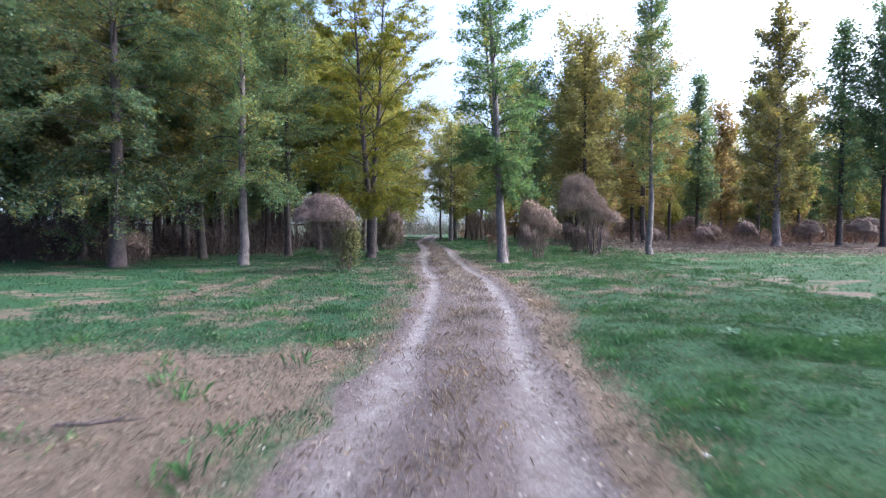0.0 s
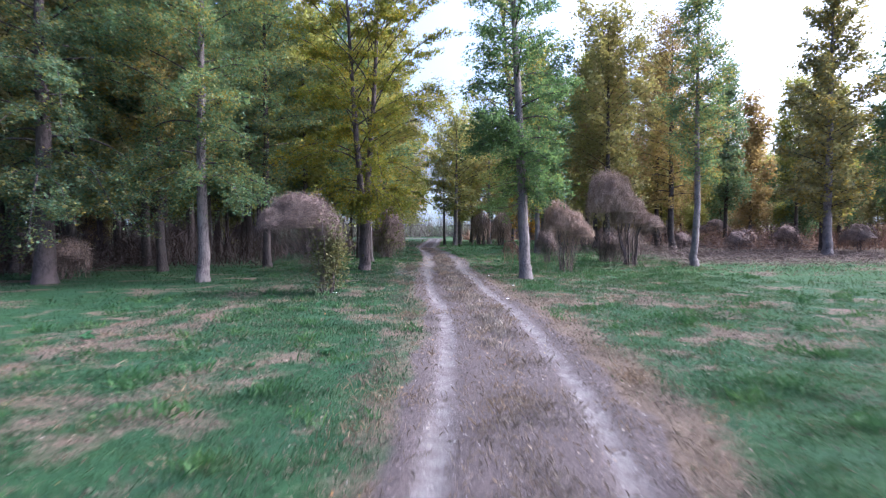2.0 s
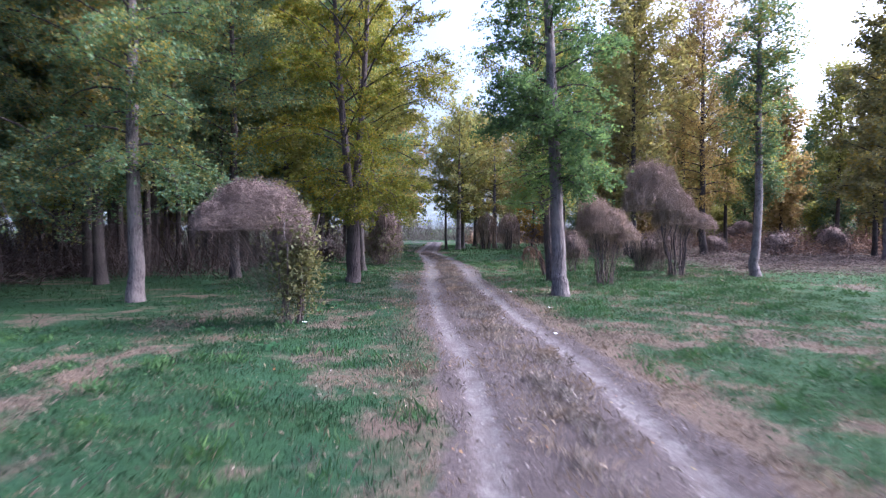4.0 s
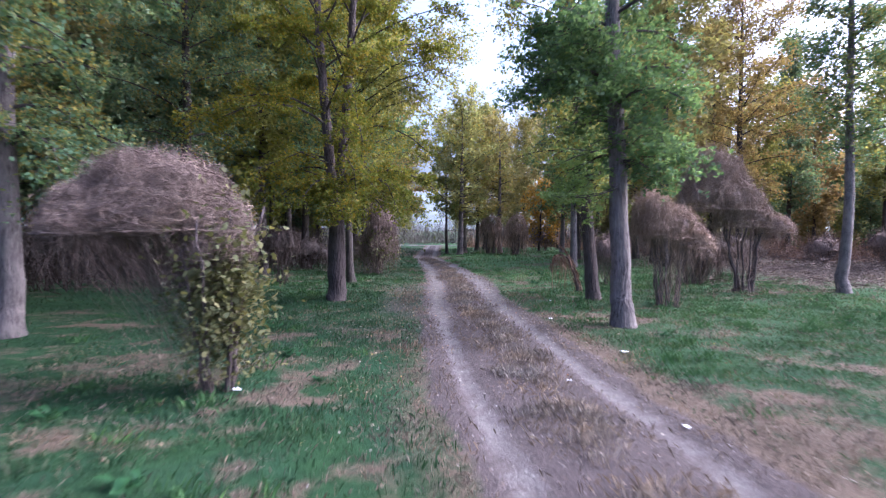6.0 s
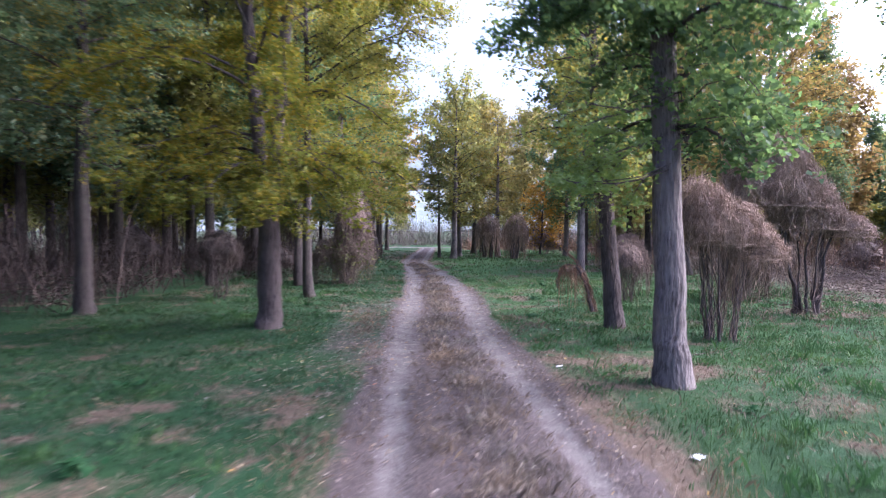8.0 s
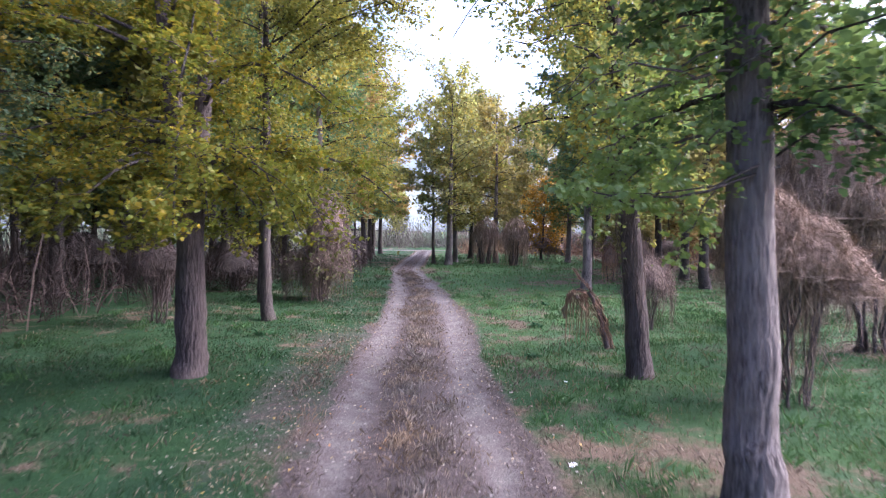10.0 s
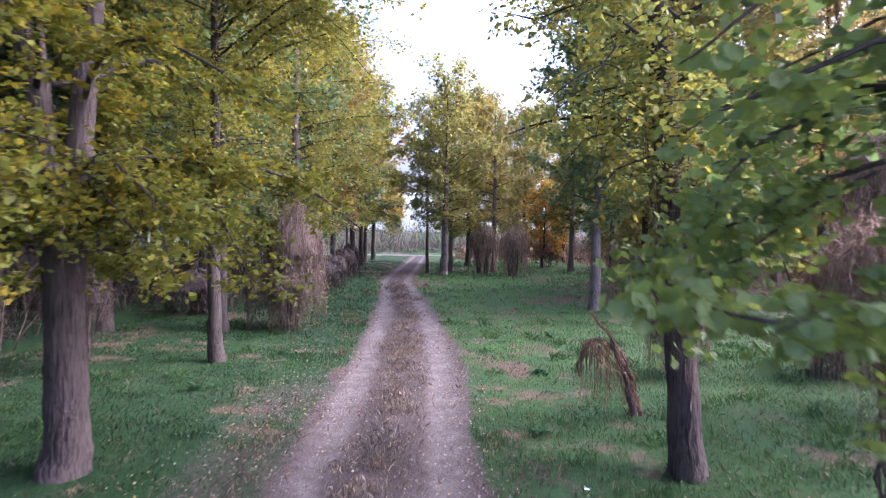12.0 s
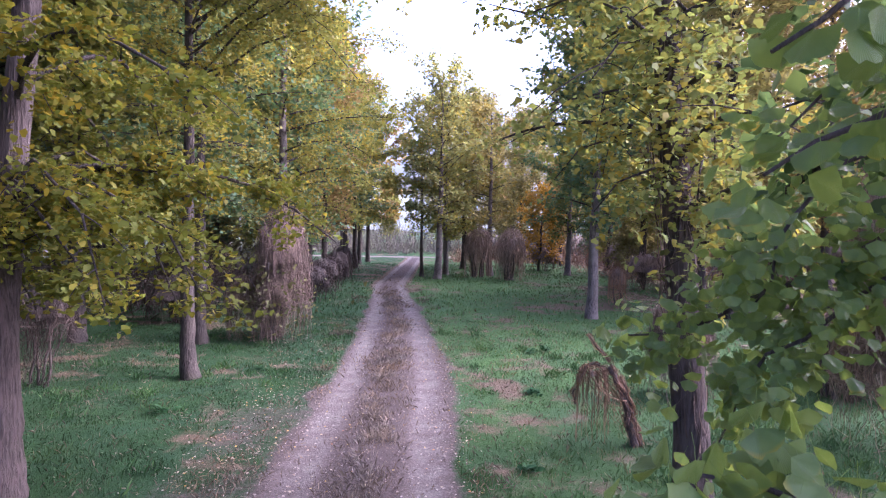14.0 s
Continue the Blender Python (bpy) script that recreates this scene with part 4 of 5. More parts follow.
vine_shrub(3.45, 33.95, "broken leaning sapling draped with rust-brown vines", [((-0.62, 0.0, 1.02), (0.26, 0.12, 0.2))], [([(0, 0, 0), (-0.1, 0, 0.5), (-0.22, 0, 0.85), (-0.4, 0, 1.15)], 0.06), ([(-0.02, 0.05, 0), (-0.12, 0.02, 0.6), (-0.35, 0, 1.2), (-0.7, 0, 1.62)], 0.02),
           ([(-0.3, 0, 1.05), (-0.55, 0, 1.22), (-0.78, 0.02, 1.08), (-0.86, 0, 0.62)], 0.03), ([(0.12, 0, 0), (0.0, 0.03, 0.4), (-0.12, 0, 0.8), (-0.2, 0, 1.0)], 0.03)], 260, 44, M_VINE_RED, hang=0.7, fringe=0.6, core=0.3, winds=34)
vine_shrub(5.2, 36.6, "low mound of dead vines behind a trunk", [((0.0, 0, 1.0), (0.68, 0.65, 0.9))], sheaf(6, 0.25, 1.0, 0.4, 5), 1100, 45, hang=0.8)
vine_shrub(8.4, 36.6, "tall ragged curtain of dead pinkish vines on thin stems", [((0.3, 0, 1.0), (0.7, 0.7, 0.85)), ((1.2, 0.3, 1.1), (0.9, 0.8, 0.9))], sheaf(14, 0.4, 1.6, 0.8, 16, 0.02), 1600, 56, hang=1.0, fringe=0.4, width=0.014, core=0.5, inner=0.25)
vine_shrub(-3.95, 41.6, "upright shrub wrapped in dead vines with a few pale leaves", [((0.25, 0, 2.1), (0.72, 0.7, 1.6)), ((0.2, 0, 1.2), (0.85, 0.8, 1.1)), ((-0.55, 0.2, 1.0), (0.85, 0.8, 0.8))], sheaf(12, 0.35, 2.4, 0.7, 6), 4200, 46, leaf_sites=((0.1, -0.5, 1.2), (0.6, 0.3, 0.5), 420, 0.10), hang=1.2)
vine_shrub(-6.95, 36.6, "small shrub of brown vines in the wood", [((0, 0, 1.35), (0.75, 0.7, 0.8))], sheaf(5, 0.2, 1.4, 0.5, 7), 900, 47, M_VINE_SHADED, hang=0.5)
vine_shrub(8.3, 50.4, "rust-brown stump of vines in the grass", [((0, 0, 0.9), (0.4, 0.4, 1.0))], sheaf(3, 0.2, 1.4, 0.2, 8), 500, 48, M_VINE_RED, hang=0.8)
vine_shrub(3.3, 64.3, "brown shrub under drooping dead vines", [((0, 0, 2.0), (1.0, 1.0, 1.4))], sheaf(8, 0.4, 2.0, 0.8, 9, 0.08), 900, 49, M_VINE_TAN, hang=1.6, fringe=0.5, width=0.022, core=0.4)
vine_shrub(5.2, 62.3, "shrub under a curtain of dead vines at the meadow edge", [((0, 0, 1.9), (1.0, 0.95, 1.5))], sheaf(8, 0.4, 2.2, 0.9, 10, 0.08), 900, 50, M_VINE_TAN, hang=1.6, fringe=0.55, width=0.022, core=0.4)
vine_shrub(-14.8, 27.2, "low grey mound of dead vines at the edge of the wood", [((0, 0, 0.9), (1.1, 0.9, 0.75))], sheaf(6, 0.3, 1.0, 0.6, 11), 900, 51, hang=0.8, width=0.016)
for i, (x, y, s) in enumerate([(24.3, 53.0, 1.5), (26.0, 50.2, 1.7), (18.6, 52, 1.2), (22.3, 50.2, 1.3), (12.0, 57.5, 1.7), (14.5, 70, 2.0), (9.0, 72, 1.7), (-16.5, 36, 1.6), (-20, 31, 2.1), (-7.6, 44, 1.3), (-4.8, 50.5, 1.3),
                               (-5.0, 54, 1.4), (-5.4, 60, 1.5), (-6, 66, 1.6), (-22, 26, 2.2), (30, 48, 1.8), (35, 49, 1.9), (-14, 45, 1.9), (-10, 50, 1.7), (-18, 41, 2.0), (-25, 33, 2.2), (20, 62, 2.0), (27, 64, 2.2), (15, 60, 1.6), (38, 52, 2.0)]):
    r = np.random.RandomState(300 + i)
    # left of x = -3 the vines are coloured as if shaded by the wood
    vine_shrub(x, y, "rounded shrub buried under dead brown vines", [((0, 0, 0.95 * s * 0.6), (0.75 * s * r.uniform(.8, 1.2), 0.7 * s, 0.75 * s)), ((r.uniform(-.6, .6) * s, 0, 0.5 * s), (0.6 * s, 0.55 * s, 0.5 * s))],
               sheaf(4, 0.2 * s, 0.8 * s, 0.4 * s, 400 + i, 0.04), 320, 500 + i, hang=0.6 * s, width=0.026, fringe=0.4, mat=M_VINE_SHADED if x < -3 else None)


def trunk_climber(x, y, lean, r, top, n, seed):
    """Dead creepers clinging to a trunk."""
    rng = np.random.RandomState(seed)
    z0, k = rng.uniform(0.7, top * 0.75, n), 8
    a = rng.uniform(0, 6.28, n)[:, None] + np.cumsum(rng.normal(0, 0.22, (n, k)), 1)
    z = z0[:, None] + np.linspace(0, 1, k)[None] * rng.uniform(0.4, 1.6, n)[:, None]
    rr = r * rng.uniform(0.95, 1.2, (n, 1)) + np.cumsum(rng.normal(0, 0.012, (n, k)), 1)
    l = np.stack([lean * z + rr * np.cos(a), rr * np.sin(a), z], -1)
    t = thing("trunk_climber", (x, y, 0), "dead brown creepers clinging to a dark tree trunk", "creeper")
    part("dead_vines", mesh_of("dead_vines", *ribbons(l, 0.012, rng)), M_VINE, t)
    at = l[z0 > top * 0.3].reshape(-1, 3)
    at = at[rng.choice(len(at), n * 2)] + rng.normal(0, 0.1, (n * 2, 3)) * (1.2, 1.2, 1)
    part("leaves", mesh_of("leaves", *leaves(at, 0.075, rng, FAN, 0.9)), M_IVY, t, "yellow-green climber leaves", (0.11, 0.13, 0.05))


trunk_climber(3.36, 31.75, -1.2 / 13.0, 0.185, 5.5, 120, 90)


# ---- the low branches of the near tree reaching to the track, leaf by leaf ----
def fan_leaf(seed):
    """A ginkgo leaf: a notched, wavy fan on a thin stalk."""
    r = np.random.RandomState(seed)
    n = 12
    a = np.linspace(-1.15, 1.15, n)
    rad = 1.0 - 0.16 * np.abs(a / 1.15) ** 2 + r.normal(0, 0.03, n) - 0.32 * np.exp(-(a / 0.12) ** 2) * r.uniform(0.3, 1.0)
    fold = 0.10 * np.abs(np.sin(a)) + 0.075 * np.sin(a * 5 + seed)
    rim = np.stack([rad * np.cos(a) * 0.86, rad * np.sin(a) * 0.74, fold * 0.8 + r.normal(0, 0.01, n)], -1)
    mid = rim * (0.55, 0.62, 0.45)
    v = np.concatenate([[[0, 0, 0]], mid, rim])
    t = [(0, 1 + i, 2 + i) for i in range(n - 1)]
    for i in range(n - 1):
        t += [(1 + i, 1 + n + i, 2 + n + i), (1 + i, 2 + n + i, 2 + i)]
    k = len(v)
    stalk = np.array([[0.0, 0.012, 0], [0.0, -0.012, 0], [-0.32, 0.008, 0.12], [-0.32, -0.008, 0.12], [-0.6, 0.008, 0.3], [-0.6, -0.008, 0.3]])
    t += [(k, k + 1, k + 3), (k, k + 3, k + 2), (k + 2, k + 3, k + 5), (k + 2, k + 5, k + 4)]
    me = mesh_of("leaf", np.concatenate([v, stalk]), t, True)
    me.materials.append(M_FAN)
    return me


def fan_material():
    m, nt, b = material("broad_ginkgo_leaf", 0.36, 0.5)
    info = nt.nodes.new("ShaderNodeObjectInfo")
    tc = nt.nodes.new("ShaderNodeTexCoord")
    sep = nt.nodes.new("ShaderNodeSeparateXYZ")
    nt.links.new(tc.outputs["Object"], sep.inputs[0])
    rr = math_node(nt, 'SQRT', math_node(nt, 'ADD', math_node(nt, 'POWER', sep.outputs[0], 2.0), math_node(nt, 'POWER', sep.outputs[1], 2.0)))
    ang = math_node(nt, 'ARCTAN2', sep.outputs[1], sep.outputs[0])
    vein = math_node(nt, 'SINE', math_node(nt, 'MULTIPLY', ang, 95.0))
    green = mix(nt, noise_node(nt, 2.5, 3), (0.155, 0.235, 0.066), (0.24, 0.32, 0.09))
    green = mix(nt, math_node(nt, 'MULTIPLY', info.outputs["Random"], 0.35), green, (0.075, 0.135, 0.065))
    edge = ramp(nt, math_node(nt, 'MULTIPLY', math_node(nt, 'ADD', rr, math_node(nt, 'MULTIPLY', info.outputs["Random"], 0.4)), 0.7), [(0.74, (0, 0, 0)), (0.88, (0.85, 0.85, 0.85))])
    col = mix(nt, edge, green, (0.42, 0.33, 0.03))
    col = mix(nt, ramp(nt, vein, [(0.0, (0.22, 0.22, 0.22)), (1.0, (0, 0, 0))]), col, (0.16, 0.24, 0.08))
    nt.links.new(col, b.inputs["Base Color"])
    bump(nt, b, vein, 0.3, 0.01)
    tr = nt.nodes.new("ShaderNodeBsdfTranslucent")
    nt.links.new(mix(nt, 1.0, col, (1.3, 1.2, 0.6), 'MULTIPLY'), tr.inputs[0])
    ms = nt.nodes.new("ShaderNodeMixShader")
    ms.inputs[0].default_value = 0.48
    nt.links.new(b.outputs[0], ms.inputs[1])
    nt.links.new(tr.outputs[0], ms.inputs[2])
    nt.links.new(ms.outputs[0], nt.nodes["Material Output"].inputs[0])
    return m


M_FAN = fan_material()
FANS = [fan_leaf(i) for i in range(5)]
near_tree = [o for o in scene.objects if o.name == "ginkgo_tree"][0]


def leafy_branch(points, rad, count, size, seed, spread=0.11, lo=0.2):
    """A branch of the near tree in the tree's own space, with clusters of single leaves."""
    r = np.random.RandomState(seed)
    foot = np.array(near_tree.location)
    line = np.array(points, float) - foot
    t = np.linspace(0, len(line) - 1, 9)
    p = np.stack([np.interp(t, range(len(line)), line[:, c]) for c in range(3)], -1) + r.normal(0, 0.012, (9, 3))
    br = part("branch", mesh_of("branch", *tube(p, np.linspace(rad * 0.8, 0.003, 9), 7), True), M_BARK_BROWN, near_tree)
    made = 0
    while made < count:
        c = r.uniform(lo, 1.0) * 8
        i = min(int(c), 7)
        base = p[i] + (p[i + 1] - p[i]) * (c - i) + r.normal(0, spread * 0.6, 3)
        for j in range(r.randint(3, 7)):
            az = r.uniform(0, 6.28)
            ob = new("leaf", FANS[r.randint(0, 5)])
            ob.parent = br
            s = size * r.uniform(0.7, 1.15)
            ob.matrix_basis = Matrix.Translation(base + np.array([np.cos(az), np.sin(az), 0]) * s * 0.55 + r.normal(0, 0.02, 3)) @ Euler((r.normal(0, 0.5), r.normal(0.95, 0.4), az)).to_matrix().to_4x4() @ Matrix.Diagonal((s, s, s, 1))
            made += 1
            if made >= count:
                break
leafy_branch([(2.8, 27.1, 3.75), (2.0, 26.75, 3.55), (1.34, 26.68, 3.30), (1.08, 26.66, 3.16)], 0.02, 60, 0.06, 1, 0.1, 0.55)
leafy_branch([(2.0, 26.75, 3.55), (1.5, 26.5, 3.55), (1.15, 26.45, 3.42), (0.99, 26.46, 3.3)], 0.012, 26, 0.062, 2, 0.06, 0.5)
leafy_branch([(2.8, 27.05, 2.9), (1.9, 26.7, 2.6), (1.25, 26.58, 2.64), (0.96, 26.58, 2.70)], 0.018, 130, 0.062, 3, 0.08, 0.4)
leafy_branch([(2.85, 27.15, 3.35), (2.0, 27.45, 3.1), (1.55, 27.6, 2.82), (1.19, 27.65, 2.7)], 0.02, 460, 0.052, 4, 0.13, 0.3)
leafy_branch([(2.2, 27.4, 3.1), (1.8, 27.4, 2.9), (1.52, 27.4, 2.66), (1.4, 27.4, 2.45)], 0.012, 380, 0.05, 5, 0.14, 0.1)
leafy_branch([(2.2, 27.4, 3.4), (1.8, 27.4, 3.3), (1.55, 27.35, 3.1), (1.42, 27.3, 2.85)], 0.012, 300, 0.05, 6, 0.18, 0.1)
leafy_branch([(2.8, 27.1, 3.0), (2.2, 26.7, 2.72), (1.55, 26.55, 2.62), (1.24, 26.5, 2.6)], 0.012, 70, 0.062, 7, 0.08, 0.45)
leafy_branch([(2.85, 27.2, 3.9), (2.3, 27.5, 3.8), (1.9, 27.6, 3.6), (1.6, 27.6, 3.3)], 0.015, 110, 0.056, 8, 0.2, 0.2)
leafy_branch([(2.85, 27.2, 4.2), (2.2, 27.0, 4.3), (1.75, 26.9, 4.2), (1.4, 26.9, 3.9)], 0.015, 120, 0.06, 9, 0.2, 0.2)
leafy_branch([(2.8, 27.1, 3.1), (2.4, 27.0, 2.8), (2.1, 26.95, 2.5), (1.95, 26.9, 2.2)], 0.014, 240, 0.055, 10, 0.17, 0.2)
leafy_branch([(2.8, 27.1, 3.3), (2.3, 26.9, 3.2), (1.95, 26.8, 2.95), (1.8, 26.8, 2.7)], 0.014, 240, 0.055, 11, 0.17, 0.2)
leafy_branch([(2.8, 27.1, 3.9), (2.2, 26.9, 3.8), (1.85, 26.8, 3.6), (1.65, 26.75, 3.4)], 0.014, 240, 0.055, 12, 0.17, 0.2)


# ---- grass, straw, weeds, fallen leaves and stones ----
def scatter(n, rng, x0, x1, y0, y1, keep):
    x, y = rng.uniform(x0, x1, n), rng.uniform(y0, y1, n)
    k = rng.uniform(size=n) < keep(x, y)
    return x[k], y[k]


def blades(x, y, length, width, rng, lean=0.5, flat=0.0):
    n = len(x)
    z = height(x, y)
    az, fa = rng.uniform(0, 2 * np.pi, n), rng.uniform(0, 2 * np.pi, n)
    L = length * rng.uniform(0.45, 1.25, n)
    w = width * rng.uniform(0.6, 1.3, n)
    out = L * np.abs(rng.normal(flat, lean, n)).clip(0, 1.2)
    up = np.sqrt(np.maximum(L ** 2 - np.minimum(out, L * 0.97) ** 2, 0.0))
    d = np.stack([np.cos(az), np.sin(az), 0 * az], -1)
    s = np.stack([np.cos(fa), np.sin(fa), 0 * az], -1) * (w / 2)[:, None]
    b = np.stack([x, y, z - 0.005], -1)
    mid = b + d * (out * 0.35)[:, None] + np.array([0, 0, 1.0]) * (up * 0.68)[:, None]
    tip = b + d * out[:, None] + np.array([0, 0, 1.0]) * up[:, None]
    v = np.stack([b - s, b + s, mid + s * 0.75, tip], 1).reshape(-1, 3)
    i = np.arange(n) * 4
    return v, np.concatenate([np.stack([i, i + 1, i + 2], -1), np.stack([i, i + 2, i + 3], -1)])


def clumpy(x, y, s=0.35):
    return smoothstep(0.25, 0.7, field(x, y, s, 2))


def meadow():
    rng = np.random.RandomState(9)

    def green(x, y):
        t, r, d = plan(x, y)
        return (1 - np.clip(1.25 * d, 0, 0.94)) * (1 - smoothstep(0.1, 0.6, r)) * (0.3 + 0.7 * clumpy(x, y))

    def straw(x, y):
        t, r, d = plan(x, y)
        return np.clip(np.maximum(d * (1 - 0.75 * r), 0.85 * r * clumpy(x + 9, y, 0.8)) * (1 - t) + 0.05 * (1 - r), 0, 1) * (0.25 + 0.75 * clumpy(x + 3, y))
    sets = []
    for n, x0, x1, y0, y1, L, w in [(200000, -5.5, 6.5, 3.5, 13, 0.06, 0.0065), (240000, -8, 10, 13, 30, 0.066, 0.0085), (190000, -9, 12, 30, 46, 0.075, 0.0105), (14000, -13, -5.5, 7, 13, 0.12, 0.014), (22000, 6.5, 15, 4, 13, 0.12, 0.014), (60000, -18, 6, 12, 34, 0.10, 0.018), (60000, 6, 26, 8, 40, 0.10, 0.018), (70000, -14, 22, 46, 78, 0.13, 0.032)]:
        x, y = scatter(n, rng, x0, x1, y0, y1, green)
        sets.append(blades(x, y, L * (0.3 + 1.4 * field(x, y, 1.1, 3)), w, rng, 0.75))
    gv, gt = joined(sets)
    turf = mesh_of("grass", gv, gt)
    turf.attributes.new("lush", 'FLOAT', 'POINT').data.foreach_set("value", turf_shading(gv[:, 0], gv[:, 1]).astype(np.float32))
    tagged(part("grass", turf, M_GRASS), "deep green meadow grass in uneven tufts, with shade and light in its colour", "grass", kind="stuff")
    sets = []
    for i in range(580):
        cx, cy = (rng.uniform(-9, 12), rng.uniform(4, 44)) if i < 520 else (rng.normal(5.6, 0.6), rng.normal(8.5, 0.4))
        k = 70
        x, y = cx + rng.normal(0, 0.12, k), cy + rng.normal(0, 0.12, k)
        t, r, d = plan(x, y)
        ok = (r < 0.2) & (rng.uniform(size=k) > d * 0.6)
        if ok.sum() > 5:
            sets.append(blades(x[ok], y[ok], rng.uniform(0.11, 0.2), 0.007, rng, 0.6))
    tagged(part("grass_tufts", mesh_of("grass_tufts", *joined(sets)), M_TUFT), "taller tufts of grass rising from the meadow", "grass", kind="stuff")
    sets = []
    for n, x0, x1, y0, y1, L, w in [(90000, -6, 6, 3.5, 13, 0.08, 0.006), (110000, -7, 8, 13, 30, 0.09, 0.009), (80000, -9, 12, 30, 46, 0.10, 0.012), (30000, 8, 28, 28, 50, 0.16, 0.02), (12000, -16, 16, 46, 70, 0.14, 0.03)]:
        x, y = scatter(n, rng, x0, x1, y0, y1, straw)
        sets.append(blades(x, y, L, w, rng, 0.35, 0.75))
    tagged(part("dry_grass", mesh_of("dry_grass", *joined(sets)), M_STRAW), "flattened straw-coloured dead grass along the ruts", "dry grass", kind="stuff")
    # standing straw tufts along the hump of the road
    sets = []
    for i in range(260):
        cy = rng.uniform(4, 56)
        l, r = np.interp(cy, RY, RL), np.interp(cy, RY, RR)
        cx = (l + r) / 2 + rng.normal(0, 0.22) if i % 3 else (r + 0.6 + rng.uniform(0, 0.6) if i % 2 else l - 0.6 - rng.uniform(0, 0.5))
        k = rng.randint(30, 90)
        x, y = cx + rng.normal(0, 0.16, k), cy + rng.normal(0, 0.22, k)
        sets.append(blades(x, y, rng.uniform(0.08, 0.15), 0.005, rng, 0.4, 0.6))
    tagged(part("straw_tufts", mesh_of("straw_tufts", *joined(sets)), M_STRAW), "dry brown grass tufts on the hump of the track", "dry grass", kind="stuff")

    sets = []
    for i in range(110):
        cy = rng.uniform(14, 52)
        cx = (np.interp(cy, RY, RL) + np.interp(cy, RY, RR)) / 2 + rng.normal(0, 0.2)
        k = rng.randint(50, 120)
        sets.append(blades(cx + rng.normal(0, 0.10, k), cy + rng.normal(0, 0.12, k), rng.uniform(0.09, 0.16), 0.005, rng, 0.6))
    tagged(part("tan_tufts", mesh_of("tan_tufts", *joined(sets)), M_TAN), "pale tan grass tufts standing on the hump of the track", "dry grass", kind="stuff")

    def fall(x, y):
        t, r, d = plan(x, y)
        l, rr = np.interp(y, RY, RL), np.interp(y, RY, RR)
        side = np.exp(-((x - rr - 0.35) / 0.35) ** 2) + np.exp(-((x - l + 1.0) / 0.75) ** 2)
        return np.clip(0.022 + (0.08 + 0.9 * smoothstep(22, 31, y)) * side + (0.04 + 0.5 * smoothstep(20, 31, y)) * r, 0, 1)
    x, y = scatter(52000, rng, -6, 7, 3.6, 46, fall)
    at = np.stack([x, y, height(x, y) + 0.012], -1)
    tagged(part("fallen_leaves", mesh_of("fallen_leaves", *leaves(at, 0.036, rng, KITE, 0.4)), M_FALLEN), "pale and yellow fallen ginkgo leaves lying along the track", "fallen leaves", kind="stuff")

    def gravel(x, y):
        t, r, d = plan(x, y)
        return 0.9 * t + 0.25 * r
    x, y = scatter(60000, rng, -3.5, 3.5, 3.6, 42, gravel)
    n = len(x)
    tet = np.array([[1, 0, -.3], [-.5, .87, -.3], [-.5, -.87, -.3], [0.1, 0.1, .6]])
    s = (0.006 + 0.012 * rng.uniform(size=n) ** 3)[:, None, None]
    v = np.stack([x, y, height(x, y)], -1)[:, None] + s * (tet[None] + rng.normal(0, 0.2, (n, 4, 3)))
    t = np.array([[0, 1, 3], [1, 2, 3], [2, 0, 3]])[None] + (np.arange(n) * 4)[:, None, None]
    tagged(part("pebbles", mesh_of("pebbles", v.reshape(-1, 3), t.reshape(-1, 3)), M_STONE), "small grey pebbles pressed into the wheel ruts", "pebbles", kind="stuff")
    # fallen dead leaves and twigs of the wood's edge
    x, y = scatter(16000, rng, 8, 30, 33, 58, lambda x, y: 0.9 * plan(x, y)[2])
    n = len(x)
    p0 = np.stack([x, y, height(x, y) + 0.03], -1)
    lines = p0[:, None] + np.cumsum(rng.normal(0, 0.12, (n, 5, 3)) * (1, 1, 0.35), 1)
    lines[..., 2] = np.maximum(np.abs(lines[..., 2]), 0.01) + 1.1 * smoothstep(0.5, 0.75, field(lines[..., 0], lines[..., 1], 5.0, 2)) * rng.uniform(0, 1, (n, 1))
    tagged(part("dead_brush", mesh_of("dead_brush", *ribbons(lines, 0.02, rng)), M_VINE), "low drifts of dead vine stems on the meadow's edge", "brush", kind="stuff")


meadow()


def weed_leaf(seed):
    r = np.random.RandomState(seed)
    u = np.linspace(0, 1, 6)
    w = 0.30 * np.sin(np.pi * (0.12 + 0.86 * u)) + 0.02 * r.normal(size=6)
    z = 0.55 * u - 0.62 * u ** 2
    v = np.concatenate([np.stack([u, -w, z + 0.06], -1), np.stack([u, 0 * u, z], -1), np.stack([u, w, z + 0.06], -1)])
    t = []
    for a in (0, 6):
        for i in range(5):
            t += [(a + i, a + i + 1, a + i + 7), (a + i, a + i + 7, a + i + 6)]
    me = mesh_of("leaf", v, t, True)
    me.materials.append(M_WEED)
    return me


WEED_LEAVES = [weed_leaf(i) for i in range(3)]


def weed(x, y, n, size, seed, label="dark green broad-leaved weed growing in the grass"):
    r = np.random.RandomState(seed)
    t = thing("weed", (x, y, float(height(np.array([x]), np.array([y]))[0])), label, "weed", "weeds in the meadow")
    for i in range(n):
        ob = new("leaf", WEED_LEAVES[i % 3])
        ob.parent = t
        s = size * r.uniform(0.5, 1.0)
        ob.matrix_basis = Matrix.Translation((r.normal(0, size * 0.4), r.normal(0, size * 0.4), abs(r.normal(0, size * 0.2)))) @ Euler((r.normal(0, 0.3), -r.uniform(0, 0.6), r.uniform(0, 6.28))).to_matrix().to_4x4() @ Matrix.Diagonal((s, s, s, 1))


